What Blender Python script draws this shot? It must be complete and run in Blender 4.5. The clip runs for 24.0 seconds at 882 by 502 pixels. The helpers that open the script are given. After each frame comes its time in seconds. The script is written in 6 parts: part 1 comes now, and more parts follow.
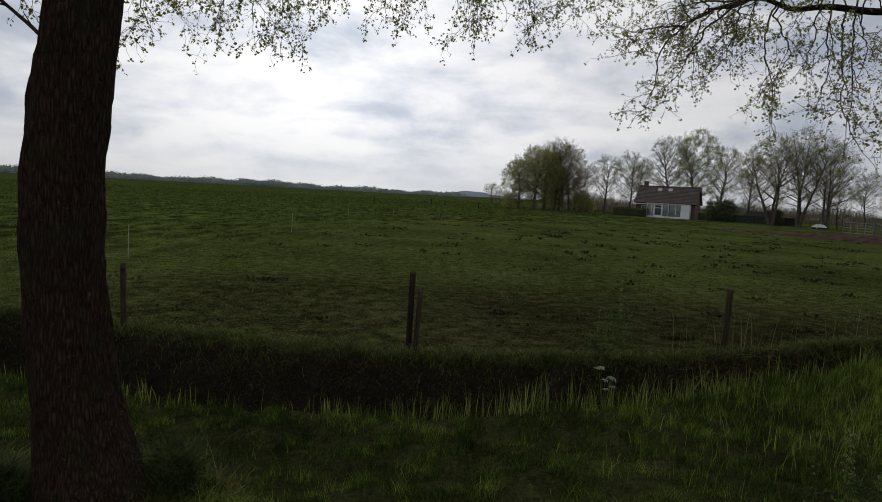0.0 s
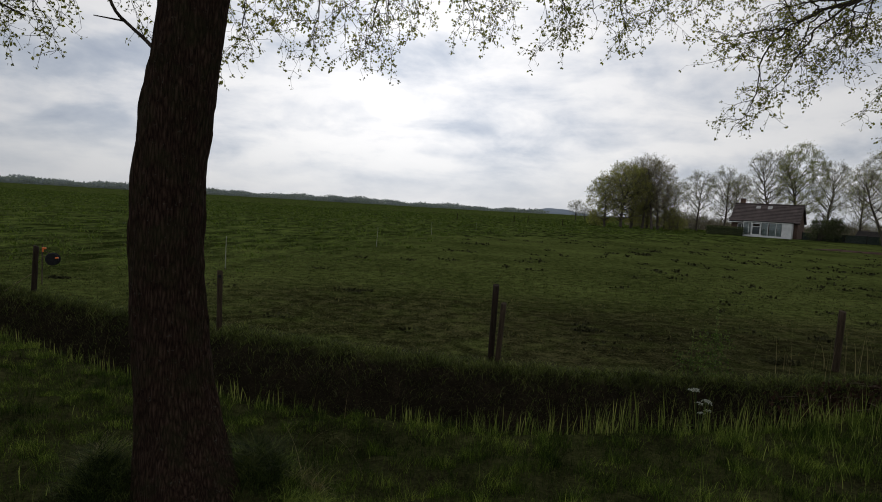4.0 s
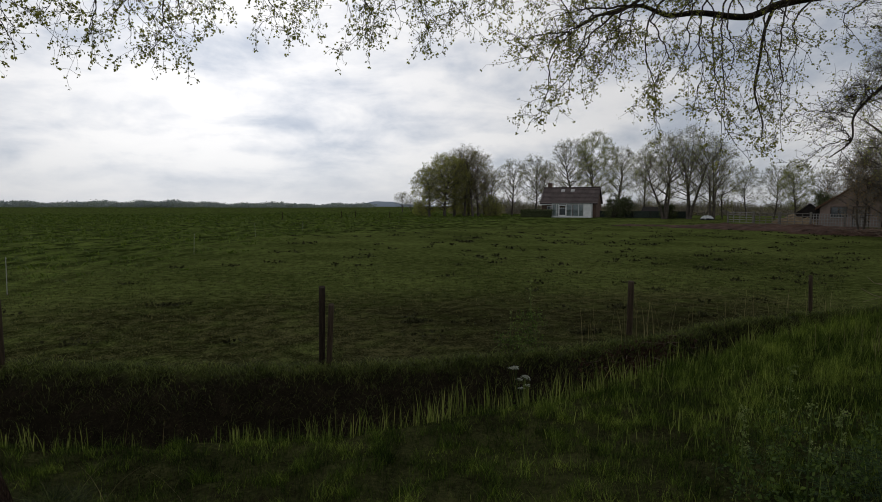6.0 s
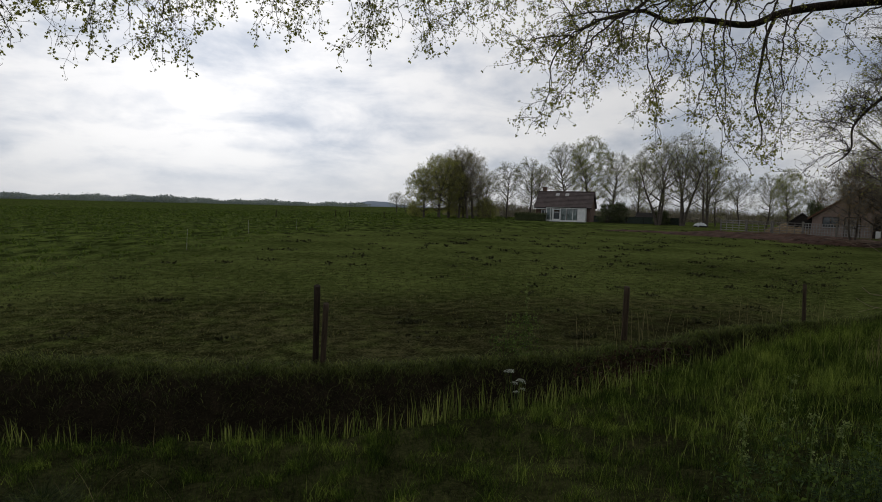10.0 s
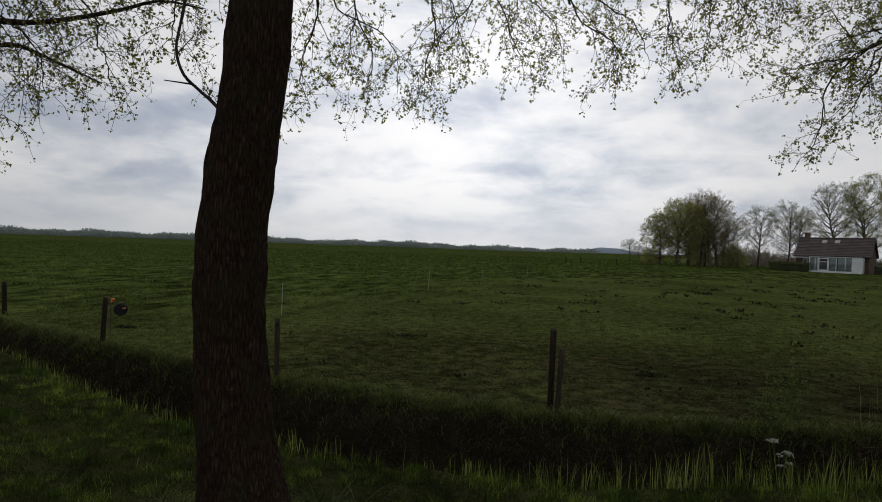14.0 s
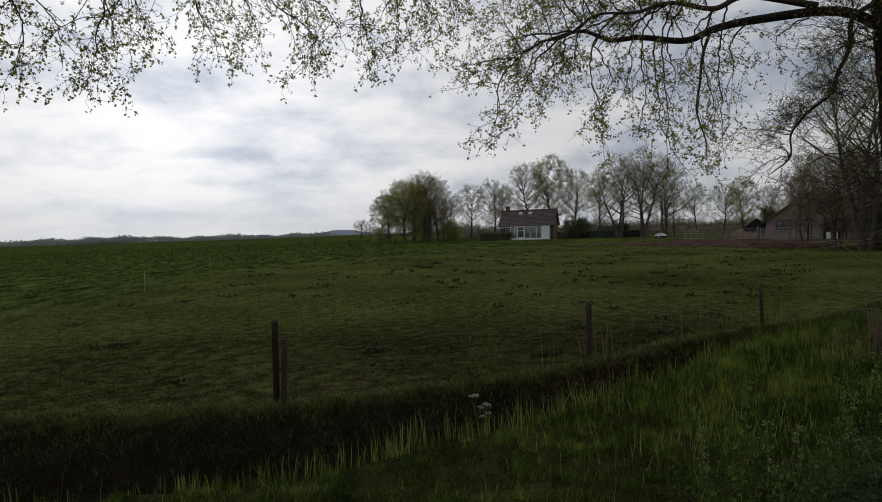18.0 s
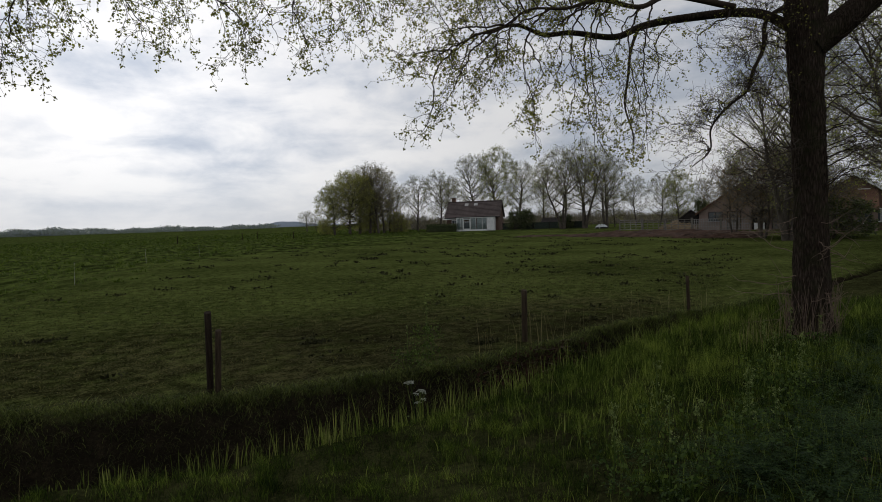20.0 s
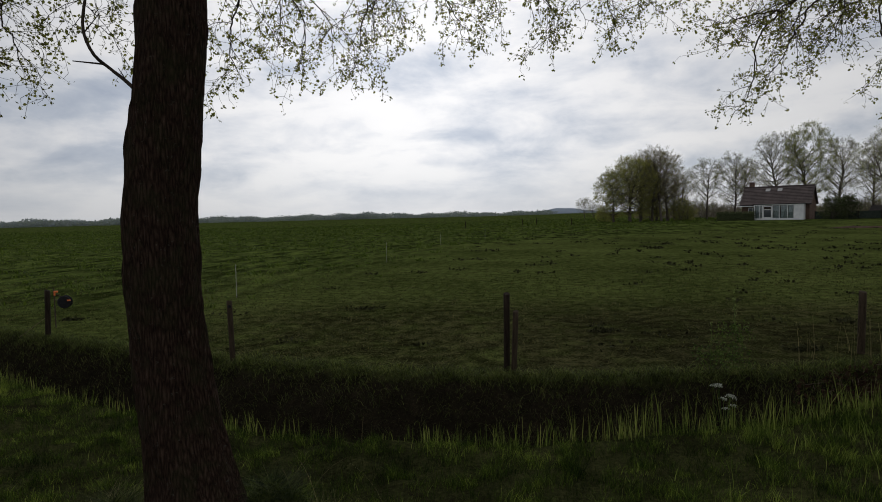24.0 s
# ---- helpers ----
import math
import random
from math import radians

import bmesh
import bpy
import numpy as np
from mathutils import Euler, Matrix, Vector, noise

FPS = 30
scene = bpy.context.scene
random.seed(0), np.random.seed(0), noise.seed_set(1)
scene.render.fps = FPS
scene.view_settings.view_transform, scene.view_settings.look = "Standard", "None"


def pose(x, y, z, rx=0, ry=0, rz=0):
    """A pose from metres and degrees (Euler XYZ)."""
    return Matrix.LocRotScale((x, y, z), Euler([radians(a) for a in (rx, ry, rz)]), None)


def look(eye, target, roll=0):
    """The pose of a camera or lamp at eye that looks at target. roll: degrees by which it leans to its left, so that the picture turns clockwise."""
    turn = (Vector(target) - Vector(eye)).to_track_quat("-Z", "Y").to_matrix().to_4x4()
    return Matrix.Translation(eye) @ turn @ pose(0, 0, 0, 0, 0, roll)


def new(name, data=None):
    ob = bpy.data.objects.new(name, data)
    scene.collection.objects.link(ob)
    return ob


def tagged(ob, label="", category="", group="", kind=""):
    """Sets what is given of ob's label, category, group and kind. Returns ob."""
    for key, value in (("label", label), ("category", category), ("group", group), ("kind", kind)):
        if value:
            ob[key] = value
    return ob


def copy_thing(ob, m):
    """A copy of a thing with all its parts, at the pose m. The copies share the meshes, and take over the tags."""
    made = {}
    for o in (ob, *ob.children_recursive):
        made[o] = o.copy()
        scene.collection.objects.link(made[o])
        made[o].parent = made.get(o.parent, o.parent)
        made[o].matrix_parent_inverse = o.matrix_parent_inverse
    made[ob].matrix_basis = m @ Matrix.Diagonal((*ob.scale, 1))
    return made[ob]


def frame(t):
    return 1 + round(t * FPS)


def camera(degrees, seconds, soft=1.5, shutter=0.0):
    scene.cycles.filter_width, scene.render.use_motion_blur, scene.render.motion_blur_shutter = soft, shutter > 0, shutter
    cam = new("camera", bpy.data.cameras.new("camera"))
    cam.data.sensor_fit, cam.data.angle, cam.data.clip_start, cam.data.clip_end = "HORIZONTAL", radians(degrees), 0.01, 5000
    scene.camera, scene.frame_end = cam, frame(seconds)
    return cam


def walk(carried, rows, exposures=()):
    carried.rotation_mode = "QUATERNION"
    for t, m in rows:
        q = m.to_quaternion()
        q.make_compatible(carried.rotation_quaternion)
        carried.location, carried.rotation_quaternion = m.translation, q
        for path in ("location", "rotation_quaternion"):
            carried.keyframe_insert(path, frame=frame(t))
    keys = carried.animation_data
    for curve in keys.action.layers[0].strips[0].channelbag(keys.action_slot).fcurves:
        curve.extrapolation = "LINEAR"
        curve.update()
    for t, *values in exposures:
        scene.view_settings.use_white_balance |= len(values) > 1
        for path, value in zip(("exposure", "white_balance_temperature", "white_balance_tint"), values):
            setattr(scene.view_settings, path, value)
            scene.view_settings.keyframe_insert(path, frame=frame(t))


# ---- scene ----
cam = camera(72.0, 24.0, soft=0.95)
# seconds, eye x y z over the standing height, yaw, pitch, roll
EYE = 2.18
ROWS = [
    (0.0, -0.040, -0.025, 0.043, -1.71, -5.33, -3.10),
    (0.5, -0.052, -0.002, 0.038, -0.44, -5.65, -4.02),
    (1.0, -0.045, 0.019, 0.026, 0.73, -5.52, -3.90),
    (1.5, -0.050, 0.033, 0.016, 3.32, -5.07, -3.51),
    (2.0, -0.065, 0.029, -0.003, 6.02, -4.47, -3.21),
    (2.5, -0.049, 0.035, -0.037, 6.74, -4.14, -3.44),
    (4.5, -0.064, 0.026, -0.026, 5.16, -4.24, -3.32),
    (5.0, -0.039, 0.001, -0.002, 1.40, -4.43, -2.09),
    (5.5, -0.024, -0.020, 0.019, -4.98, -4.47, -1.21),
    (6.0, 0.038, 0.036, 0.033, -10.07, -4.21, -0.13),
    (6.5, 0.104, 0.126, 0.029, -12.67, -3.92, 1.05),
    (7.0, 0.139, 0.178, 0.011, -15.07, -3.62, 2.21),
    (7.5, 0.139, 0.247, -0.000, -17.32, -3.42, 2.33),
    (8.0, 0.123, 0.274, -0.003, -18.35, -3.51, 2.07),
    (8.5, 0.108, 0.251, -0.000, -17.88, -3.79, 1.38),
    (9.0, 0.082, 0.190, 0.011, -16.36, -4.03, 0.49),
    (9.5, 0.049, 0.117, 0.019, -14.02, -4.10, -0.45),
    (10.0, -0.005, 0.097, 0.025, -10.62, -4.08, -1.44),
    (10.5, -0.074, 0.017, 0.016, -6.42, -3.81, -2.29),
    (11.0, -0.081, 0.024, 0.005, -2.71, -3.12, -2.83),
    (11.5, -0.092, 0.056, -0.010, 0.83, -2.32, -3.10),
    (13.5, -0.111, 0.075, -0.020, 11.44, -0.61, -1.78),
    (14.0, -0.123, 0.084, -0.004, 10.78, -0.38, -1.98),
    (14.5, -0.095, 0.082, -0.011, 8.57, -0.40, -2.11),
    (15.0, -0.076, 0.083, -0.001, 5.12, -0.62, -2.10),
    (15.5, -0.078, 0.078, 0.013, 0.93, -0.87, -1.83),
    (16.0, -0.088, 0.034, 0.026, -3.16, -1.16, -1.48),
    (16.5, -0.056, 0.007, 0.051, -6.74, -1.51, -0.64),
    (17.0, 0.003, 0.047, 0.055, -9.77, -1.80, 0.46),
    (17.5, 0.070, 0.119, 0.041, -12.03, -1.93, 1.28),
    (18.0, 0.143, 0.136, 0.043, -13.84, -1.83, 1.80),
    (18.5, 0.208, 0.119, 0.039, -16.25, -1.66, 2.08),
    (20.5, 0.264, -0.021, 0.014, -18.83, -3.25, 1.77),
    (21.0, 0.113, 0.031, 0.019, -12.11, -3.85, 1.13),
    (21.5, -0.077, 0.038, 0.028, -2.72, -4.51, 0.44),
    (22.0, -0.061, 0.151, -0.005, 5.25, -4.89, 1.24),
    (22.5, -0.030, 0.191, 0.007, 8.12, -4.87, 1.87),
    (23.0, -0.007, 0.175, 0.025, 8.13, -4.38, 2.14),
    (23.5, 0.002, 0.142, 0.013, 7.42, -3.76, 2.10),
    (24.0, -0.005, 0.123, 0.014, 6.82, -3.32, 1.35),
]
walk(cam, [(t, pose(x, y, EYE + z, 90 + pitch, roll, yaw)) for t, x, y, z, yaw, pitch, roll in ROWS],
     exposures=[(0.0, 0.0), (11.5, 0.0), (13.5, -0.07), (18.5, -0.06), (20.5, 0.0), (21.0, 0.0), (22.0, -0.05), (24.0, -0.06)])

# ---- sky and sun ----
SUN_AZ, SUN_EL = radians(-6), radians(38)
SUN_WAY = Vector((math.sin(SUN_AZ) * math.cos(SUN_EL), math.cos(SUN_AZ) * math.cos(SUN_EL), math.sin(SUN_EL)))
lamp = bpy.data.lights.new("sun", "SUN")
lamp.energy, lamp.angle, lamp.color = 0.3, radians(40), (1.0, 0.96, 0.9)
sun = new("sun", lamp)
sun.matrix_world = look(tuple(SUN_WAY * 60), (0, 0, 0))


class Nodes:
    """A short way to write node trees."""

    def __init__(self, tree):
        self.tree = tree
        tree.nodes.clear()

    def add(self, kind, inputs=None, **props):
        n = self.tree.nodes.new(kind)
        for k, v in props.items():
            setattr(n, k, v)
        for k, v in (inputs or {}).items():
            if isinstance(v, bpy.types.NodeSocket):
                self.tree.links.new(v, n.inputs[k])
            else:
                n.inputs[k].default_value = v
        return n

    def math(self, op, a, b=0.0, clamp=False):
        return self.add("ShaderNodeMath", {0: a, 1: b}, operation=op, use_clamp=clamp).outputs[0]

    def noise(self, vec, scale, detail=4.0, rough=0.55, dist=0.0):
        return self.add("ShaderNodeTexNoise", {"Vector": vec, "Scale": scale, "Detail": detail, "Roughness": rough, "Distortion": dist}).outputs[0]

    def ramp(self, fac, *stops):
        n = self.add("ShaderNodeValToRGB", {0: fac})
        el = n.color_ramp.elements
        while len(el) < len(stops):
            el.new(0.5)
        for e, (p, c) in zip(el, stops):
            e.position, e.color = p, (*c, 1.0) if len(c) == 3 else c
        return n.outputs[0]

    def mix(self, fac, a, b, blend="MIX"):
        n = self.add("ShaderNodeMix", data_type="RGBA", blend_type=blend)
        for i, v in ((0, fac), (6, a), (7, b)):
            if isinstance(v, bpy.types.NodeSocket):
                self.tree.links.new(v, n.inputs[i])
            else:
                n.inputs[i].default_value = v if i == 0 else (*v, 1.0)
        return n.outputs[2]

    def scaled(self, vec, s):
        return self.add("ShaderNodeMapping", {"Vector": vec, "Scale": s}).outputs[0]


def build_world():
    world = bpy.data.worlds.new("overcast_sky")
    scene.world = world
    world.use_nodes = True
    N = Nodes(world.node_tree)
    way = N.add("ShaderNodeTexCoord").outputs["Generated"]
    xyz = N.add("ShaderNodeSeparateXYZ", {0: way})
    x, y, z = xyz.outputs
    up = N.math("MAXIMUM", z, 0.0)
    # layers of broken cloud seen edge on: long, flat and soft towards the horizon
    az = N.math("ARCTAN2", x, y)
    el = N.math("ARCSINE", N.math("MINIMUM", up, 1.0))
    lay = N.add("ShaderNodeCombineXYZ", {0: N.math("MULTIPLY", az, 2.1), 1: N.math("MULTIPLY", N.math("POWER", el, 0.85), 5.2), 2: 1.7}).outputs[0]
    big = N.noise(lay, 1.15, 3.0, 0.5, 0.25)
    mid = N.noise(lay, 2.9, 5.0, 0.55, 0.35)
    puff = N.noise(N.add("ShaderNodeCombineXYZ", {0: N.math("MULTIPLY", az, 2.1), 1: N.math("MULTIPLY", el, 4.2), 2: 8.3}).outputs[0], 6.5, 5.0, 0.6, 0.2)
    fac = N.math("ADD", N.math("ADD", N.math("MULTIPLY", big, 0.48), N.math("MULTIPLY", mid, 0.36)), N.math("MULTIPLY", puff, 0.16))
    cloud = N.ramp(fac, (0.34, (0.455, 0.515, 0.635)), (0.42, (0.61, 0.66, 0.755)), (0.48, (0.83, 0.85, 0.905)), (0.54, (1.01, 1.005, 1.02)), (0.64, (1.07, 1.06, 1.065)))
    low = N.ramp(up, (0.0, (1, 1, 1)), (0.10, (0, 0, 0)))
    cloud = N.mix(N.math("MULTIPLY", low, 0.75), cloud, (0.70, 0.735, 0.79))
    # the veiled sun
    va, ve = math.radians(-9.0), math.radians(14.0)
    dot = N.add("ShaderNodeVectorMath", {0: way, 1: (math.sin(va) * math.cos(ve), math.cos(va) * math.cos(ve), math.sin(ve))}, operation="DOT_PRODUCT").outputs["Value"]
    veil = N.math("POWER", N.math("MAXIMUM", dot, 0.0), 10.0)
    gain = N.math("ADD", 0.63, N.math("MULTIPLY", veil, 0.43))
    cloud = N.mix(1.0, cloud, N.add("ShaderNodeCombineXYZ", {0: gain, 1: gain, 2: gain}).outputs[0], "MULTIPLY")
    sky = N.add("ShaderNodeTexSky", sky_type="NISHITA", sun_disc=False, sun_elevation=SUN_EL, sun_rotation=SUN_AZ).outputs[0]
    a = N.add("ShaderNodeBackground", {"Color": sky, "Strength": 0.06})
    b = N.add("ShaderNodeBackground", {"Color": cloud, "Strength": 1.0})
    m = N.add("ShaderNodeMixShader", {0: 0.93, 1: a.outputs[0], 2: b.outputs[0]})
    N.add("ShaderNodeOutputWorld", {0: m.outputs[0]})


build_world()


# ---- materials ----
def material(name):
    m = bpy.data.materials.new(name)
    m.use_nodes = True
    return m, Nodes(m.node_tree)


def finish(N, shader):
    N.add("ShaderNodeOutputMaterial", {"Surface": shader})


def bump(N, height, strength=0.4, distance=0.02):
    return N.add("ShaderNodeBump", {"Height": height, "Strength": strength, "Distance": distance}).outputs[0]


def plain(name, c1, c2, scale=6.0, rough=0.8, metal=0.0, bump_at=0.0, fine=40.0, stretch=(1, 1, 1)):
    """Two tones mixed by coarse and fine noise, with fine relief."""
    m, N = material(name)
    ob = N.scaled(N.add("ShaderNodeTexCoord").outputs["Object"], stretch)
    n1, n2 = N.noise(ob, scale, 4.0), N.noise(ob, fine, 3.0)
    f = N.math("ADD", N.math("MULTIPLY", n1, 0.65), N.math("MULTIPLY", n2, 0.35))
    col = N.ramp(f, (0.34, c1), (0.66, c2))
    inp = {"Base Color": col, "Roughness": rough, "Metallic": metal, "Specular IOR Level": 0.5 if rough < 0.6 else 0.12}
    if bump_at:
        inp["Normal"] = bump(N, f, 0.6, bump_at)
    finish(N, N.add("ShaderNodeBsdfPrincipled", inp).outputs[0])
    return m


def leafy(name, cols, through_share=0.4, rough=0.6, own=0.68, lump=1.0):
    """Leaves and blades: each island takes its own tone; light passes through."""
    m, N = material(name)
    r = N.add("ShaderNodeNewGeometry").outputs["Random Per Island"]
    pos = N.add("ShaderNodeTexCoord").outputs["Object"]
    # patchy tone that stands in for the weak shade between tufts
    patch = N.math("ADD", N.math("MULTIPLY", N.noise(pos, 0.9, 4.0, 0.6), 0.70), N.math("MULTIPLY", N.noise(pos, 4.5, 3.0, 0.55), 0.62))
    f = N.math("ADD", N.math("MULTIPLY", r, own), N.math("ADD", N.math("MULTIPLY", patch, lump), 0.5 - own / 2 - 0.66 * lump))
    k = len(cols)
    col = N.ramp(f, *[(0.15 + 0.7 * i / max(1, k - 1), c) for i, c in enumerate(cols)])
    d = N.add("ShaderNodeBsdfPrincipled", {"Base Color": col, "Roughness": rough, "Specular IOR Level": 0.06})
    t = N.add("ShaderNodeBsdfTranslucent", {"Color": N.mix(1.0, col, (1.0, 1.05, 0.55), "MULTIPLY")})
    finish(N, N.add("ShaderNodeMixShader", {0: through_share, 1: d.outputs[0], 2: t.outputs[0]}).outputs[0])
    return m


def bark(name, c1, c2, c3, scale=1.0, moss=0.0):
    m, N = material(name)
    ob = N.add("ShaderNodeTexCoord").outputs["Object"]
    stretched = N.scaled(ob, (13 * scale, 13 * scale, 2.2 * scale))
    ridges = N.add("ShaderNodeTexVoronoi", {"Vector": stretched, "Scale": 2.2}, feature="DISTANCE_TO_EDGE").outputs[0]
    grain = N.noise(stretched, 5.0, 6.0, 0.65)
    broad = N.noise(ob, 1.4 * scale, 4.0)
    h = N.math("ADD", N.math("MULTIPLY", ridges, 0.7), N.math("MULTIPLY", grain, 0.6))
    col = N.ramp(h, (0.20, c1), (0.44, c2), (0.74, c3))
    if moss:
        spots = N.ramp(N.noise(ob, 15.0 * scale, 6.0, 0.8), (0.60, (0, 0, 0)), (0.68, (1, 1, 1)))
        col = N.mix(N.math("MULTIPLY", spots, moss), col, (0.20, 0.21, 0.17))
        green = N.ramp(N.noise(ob, 3.2 * scale, 5.0, 0.7), (0.46, (0, 0, 0)), (0.66, (1, 1, 1)))
        col = N.mix(N.math("MULTIPLY", green, 0.55), col, (0.028, 0.034, 0.014))
    col = N.mix(N.math("MULTIPLY", broad, 0.5), col, (0.5, 0.45, 0.4), "MULTIPLY")
    finish(N, N.add("ShaderNodeBsdfPrincipled", {"Base Color": col, "Roughness": 0.95, "Specular IOR Level": 0.04, "Normal": bump(N, h, 1.0, 0.04)}).outputs[0])
    return m


def ground_material():
    m, N = material("meadow_ground")
    ob = N.add("ShaderNodeTexCoord").outputs["Object"]
    zone = N.add("ShaderNodeSeparateColor", {0: N.add("ShaderNodeVertexColor", layer_name="zone").outputs[0]})
    soil_shade, lush, worn = zone.outputs
    fine, mid, big = N.noise(ob, 26.0, 5.0, 0.75), N.noise(ob, 3.4, 6.0, 0.7), N.noise(ob, 0.16, 4.0, 0.6)
    tone = N.math("ADD", N.math("MULTIPLY", fine, 0.45), N.math("ADD", N.math("MULTIPLY", mid, 0.35), N.math("MULTIPLY", big, 0.2)))
    grazed = N.ramp(tone, (0.42, (0.016, 0.020, 0.006)), (0.5, (0.053, 0.067, 0.018)), (0.58, (0.108, 0.127, 0.036)))
    rich = N.ramp(tone, (0.42, (0.016, 0.022, 0.006)), (0.5, (0.046, 0.062, 0.017)), (0.58, (0.096, 0.117, 0.033)))
    dry = N.ramp(tone, (0.43, (0.007, 0.006, 0.003)), (0.5, (0.029, 0.030, 0.012)), (0.57, (0.090, 0.085, 0.036)))
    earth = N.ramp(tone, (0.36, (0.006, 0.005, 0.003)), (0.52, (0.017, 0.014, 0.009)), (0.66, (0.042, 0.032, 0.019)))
    # bright tops and shaded hollows of the tussocks, multiplied into the colour
    hump_shading = N.ramp(N.noise(N.scaled(ob, (1.0, 0.3, 1.0)), 1.3, 3.0, 0.55), (0.40, (0.27, 0.30, 0.27)), (0.5, (0.95, 0.95, 0.95)), (0.60, (1.4, 1.42, 1.2)))
    rich = N.mix(1.0, rich, hump_shading, "MULTIPLY")
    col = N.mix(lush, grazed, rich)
    patch = N.math("MULTIPLY", worn, N.ramp(N.noise(ob, 0.9, 5.0, 0.7), (0.30, (0, 0, 0)), (0.52, (1, 1, 1))))
    col = N.mix(patch, col, dry)
    # hoof prints and poached spots in the grazed part
    hoof = N.ramp(N.noise(ob, 2.2, 4.0, 0.6), (0.60, (0, 0, 0)), (0.66, (1, 1, 1)))
    hoof = N.math("MULTIPLY", hoof, N.math("SUBTRACT", 1.0, lush, True))
    col = N.mix(N.math("MULTIPLY", hoof, 0.75), col, (0.016, 0.015, 0.007))
    col = N.mix(soil_shade, col, earth)
    h = N.math("ADD", N.math("MULTIPLY", fine, 0.4), mid)
    finish(N, N.add("ShaderNodeBsdfPrincipled", {"Base Color": col, "Roughness": 1.0, "Specular IOR Level": 0.0, "Normal": bump(N, h, 0.8, 0.07)}).outputs[0])
    return m


M_GROUND = ground_material()
M_BARK_NEAR = bark("lime_bark", (0.006, 0.004, 0.003), (0.045, 0.028, 0.020), (0.108, 0.071, 0.051), 1.9, 0.42)
M_BARK_OAK = bark("ribbed_bark", (0.010, 0.008, 0.006), (0.048, 0.036, 0.028), (0.115, 0.088, 0.070), 1.1, 0.12)
M_TWIG = plain("twig_bark", (0.022, 0.017, 0.012), (0.055, 0.042, 0.03), 8.0, 0.85)
M_DEADTWIG = plain("dead_twig", (0.10, 0.07, 0.052), (0.22, 0.165, 0.125), 8.0, 0.85)
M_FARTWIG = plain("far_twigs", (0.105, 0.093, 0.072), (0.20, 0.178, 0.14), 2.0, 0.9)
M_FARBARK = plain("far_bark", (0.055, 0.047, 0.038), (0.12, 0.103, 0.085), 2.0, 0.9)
M_LEAF_NEAR = leafy("young_leaf", [(0.13, 0.135, 0.048), (0.215, 0.215, 0.075), (0.32, 0.30, 0.12)], 0.70)
M_LEAF_FAR = leafy("spring_leaf", [(0.20, 0.22, 0.075), (0.27, 0.29, 0.105), (0.36, 0.36, 0.16)], 0.6)
M_LEAF_DENSE = leafy("dense_leaf", [(0.21, 0.215, 0.068), (0.29, 0.29, 0.10), (0.37, 0.36, 0.14)], 0.62)
M_LEAF_RUST = leafy("rusty_leaf", [(0.17, 0.11, 0.07), (0.23, 0.155, 0.095), (0.30, 0.21, 0.13)], 0.5)
M_LEAF_BROWN = leafy("bronze_leaf", [(0.15, 0.125, 0.06), (0.21, 0.185, 0.08), (0.27, 0.24, 0.11)], 0.55)
M_LEAF_DARK = leafy("hedge_leaf", [(0.05, 0.062, 0.032), (0.082, 0.10, 0.05), (0.125, 0.145, 0.07)], 0.4)
# near-black lows and strong lump colour in the shade between verge tufts
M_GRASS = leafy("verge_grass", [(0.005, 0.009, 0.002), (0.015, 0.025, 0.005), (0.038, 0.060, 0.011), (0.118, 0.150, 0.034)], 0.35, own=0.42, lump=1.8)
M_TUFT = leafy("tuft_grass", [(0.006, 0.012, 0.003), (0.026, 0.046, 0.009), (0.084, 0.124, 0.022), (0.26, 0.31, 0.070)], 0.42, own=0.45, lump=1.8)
M_SHORT = leafy("meadow_grass", [(0.008, 0.011, 0.004), (0.024, 0.033, 0.009), (0.052, 0.062, 0.018), (0.150, 0.132, 0.058)], 0.35)
M_LUSH = leafy("lush_tussock", [(0.034, 0.056, 0.011), (0.068, 0.098, 0.021), (0.125, 0.162, 0.042)], 0.45)
M_OLDGRASS = leafy("withered_grass", [(0.012, 0.012, 0.006), (0.036, 0.036, 0.014), (0.054, 0.060, 0.022), (0.082, 0.078, 0.035)], 0.35)
M_REED = leafy("reed_blade", [(0.06, 0.085, 0.022), (0.12, 0.15, 0.042), (0.25, 0.265, 0.098)], 0.5)
M_RANK = leafy("rank_grass", [(0.052, 0.076, 0.017), (0.135, 0.18, 0.043), (0.29, 0.33, 0.105)], 0.5)
M_STRAW = leafy("dry_stem", [(0.14, 0.115, 0.06), (0.24, 0.2, 0.11), (0.34, 0.29, 0.17)], 0.3)
M_HERB = leafy("herb_leaf", [(0.026, 0.046, 0.014), (0.060, 0.092, 0.026), (0.120, 0.165, 0.050)], 0.45)
M_PARSLEY = leafy("parsley_leaf", [(0.010, 0.022, 0.008), (0.030, 0.055, 0.018), (0.070, 0.110, 0.036)], 0.4)
M_BANK = leafy("bank_grass", [(0.014, 0.018, 0.006), (0.042, 0.056, 0.015), (0.105, 0.138, 0.036), (0.20, 0.215, 0.072)], 0.4)
M_UMBEL = plain("white_umbel", (0.30, 0.33, 0.25), (0.50, 0.52, 0.45), 30.0, 0.8)
M_POST = plain("weathered_post", (0.018, 0.013, 0.008), (0.060, 0.044, 0.029), 5.0, 1.0, 0.0, 0.006, 30.0, (6, 6, 0.7))
M_POSTDARK = plain("dark_post", (0.010, 0.007, 0.005), (0.034, 0.025, 0.017), 5.0, 1.0, 0.0, 0.006, 30.0, (6, 6, 0.7))
M_PLASTIC_W = plain("white_plastic", (0.22, 0.23, 0.20), (0.36, 0.36, 0.32), 20.0, 0.5)
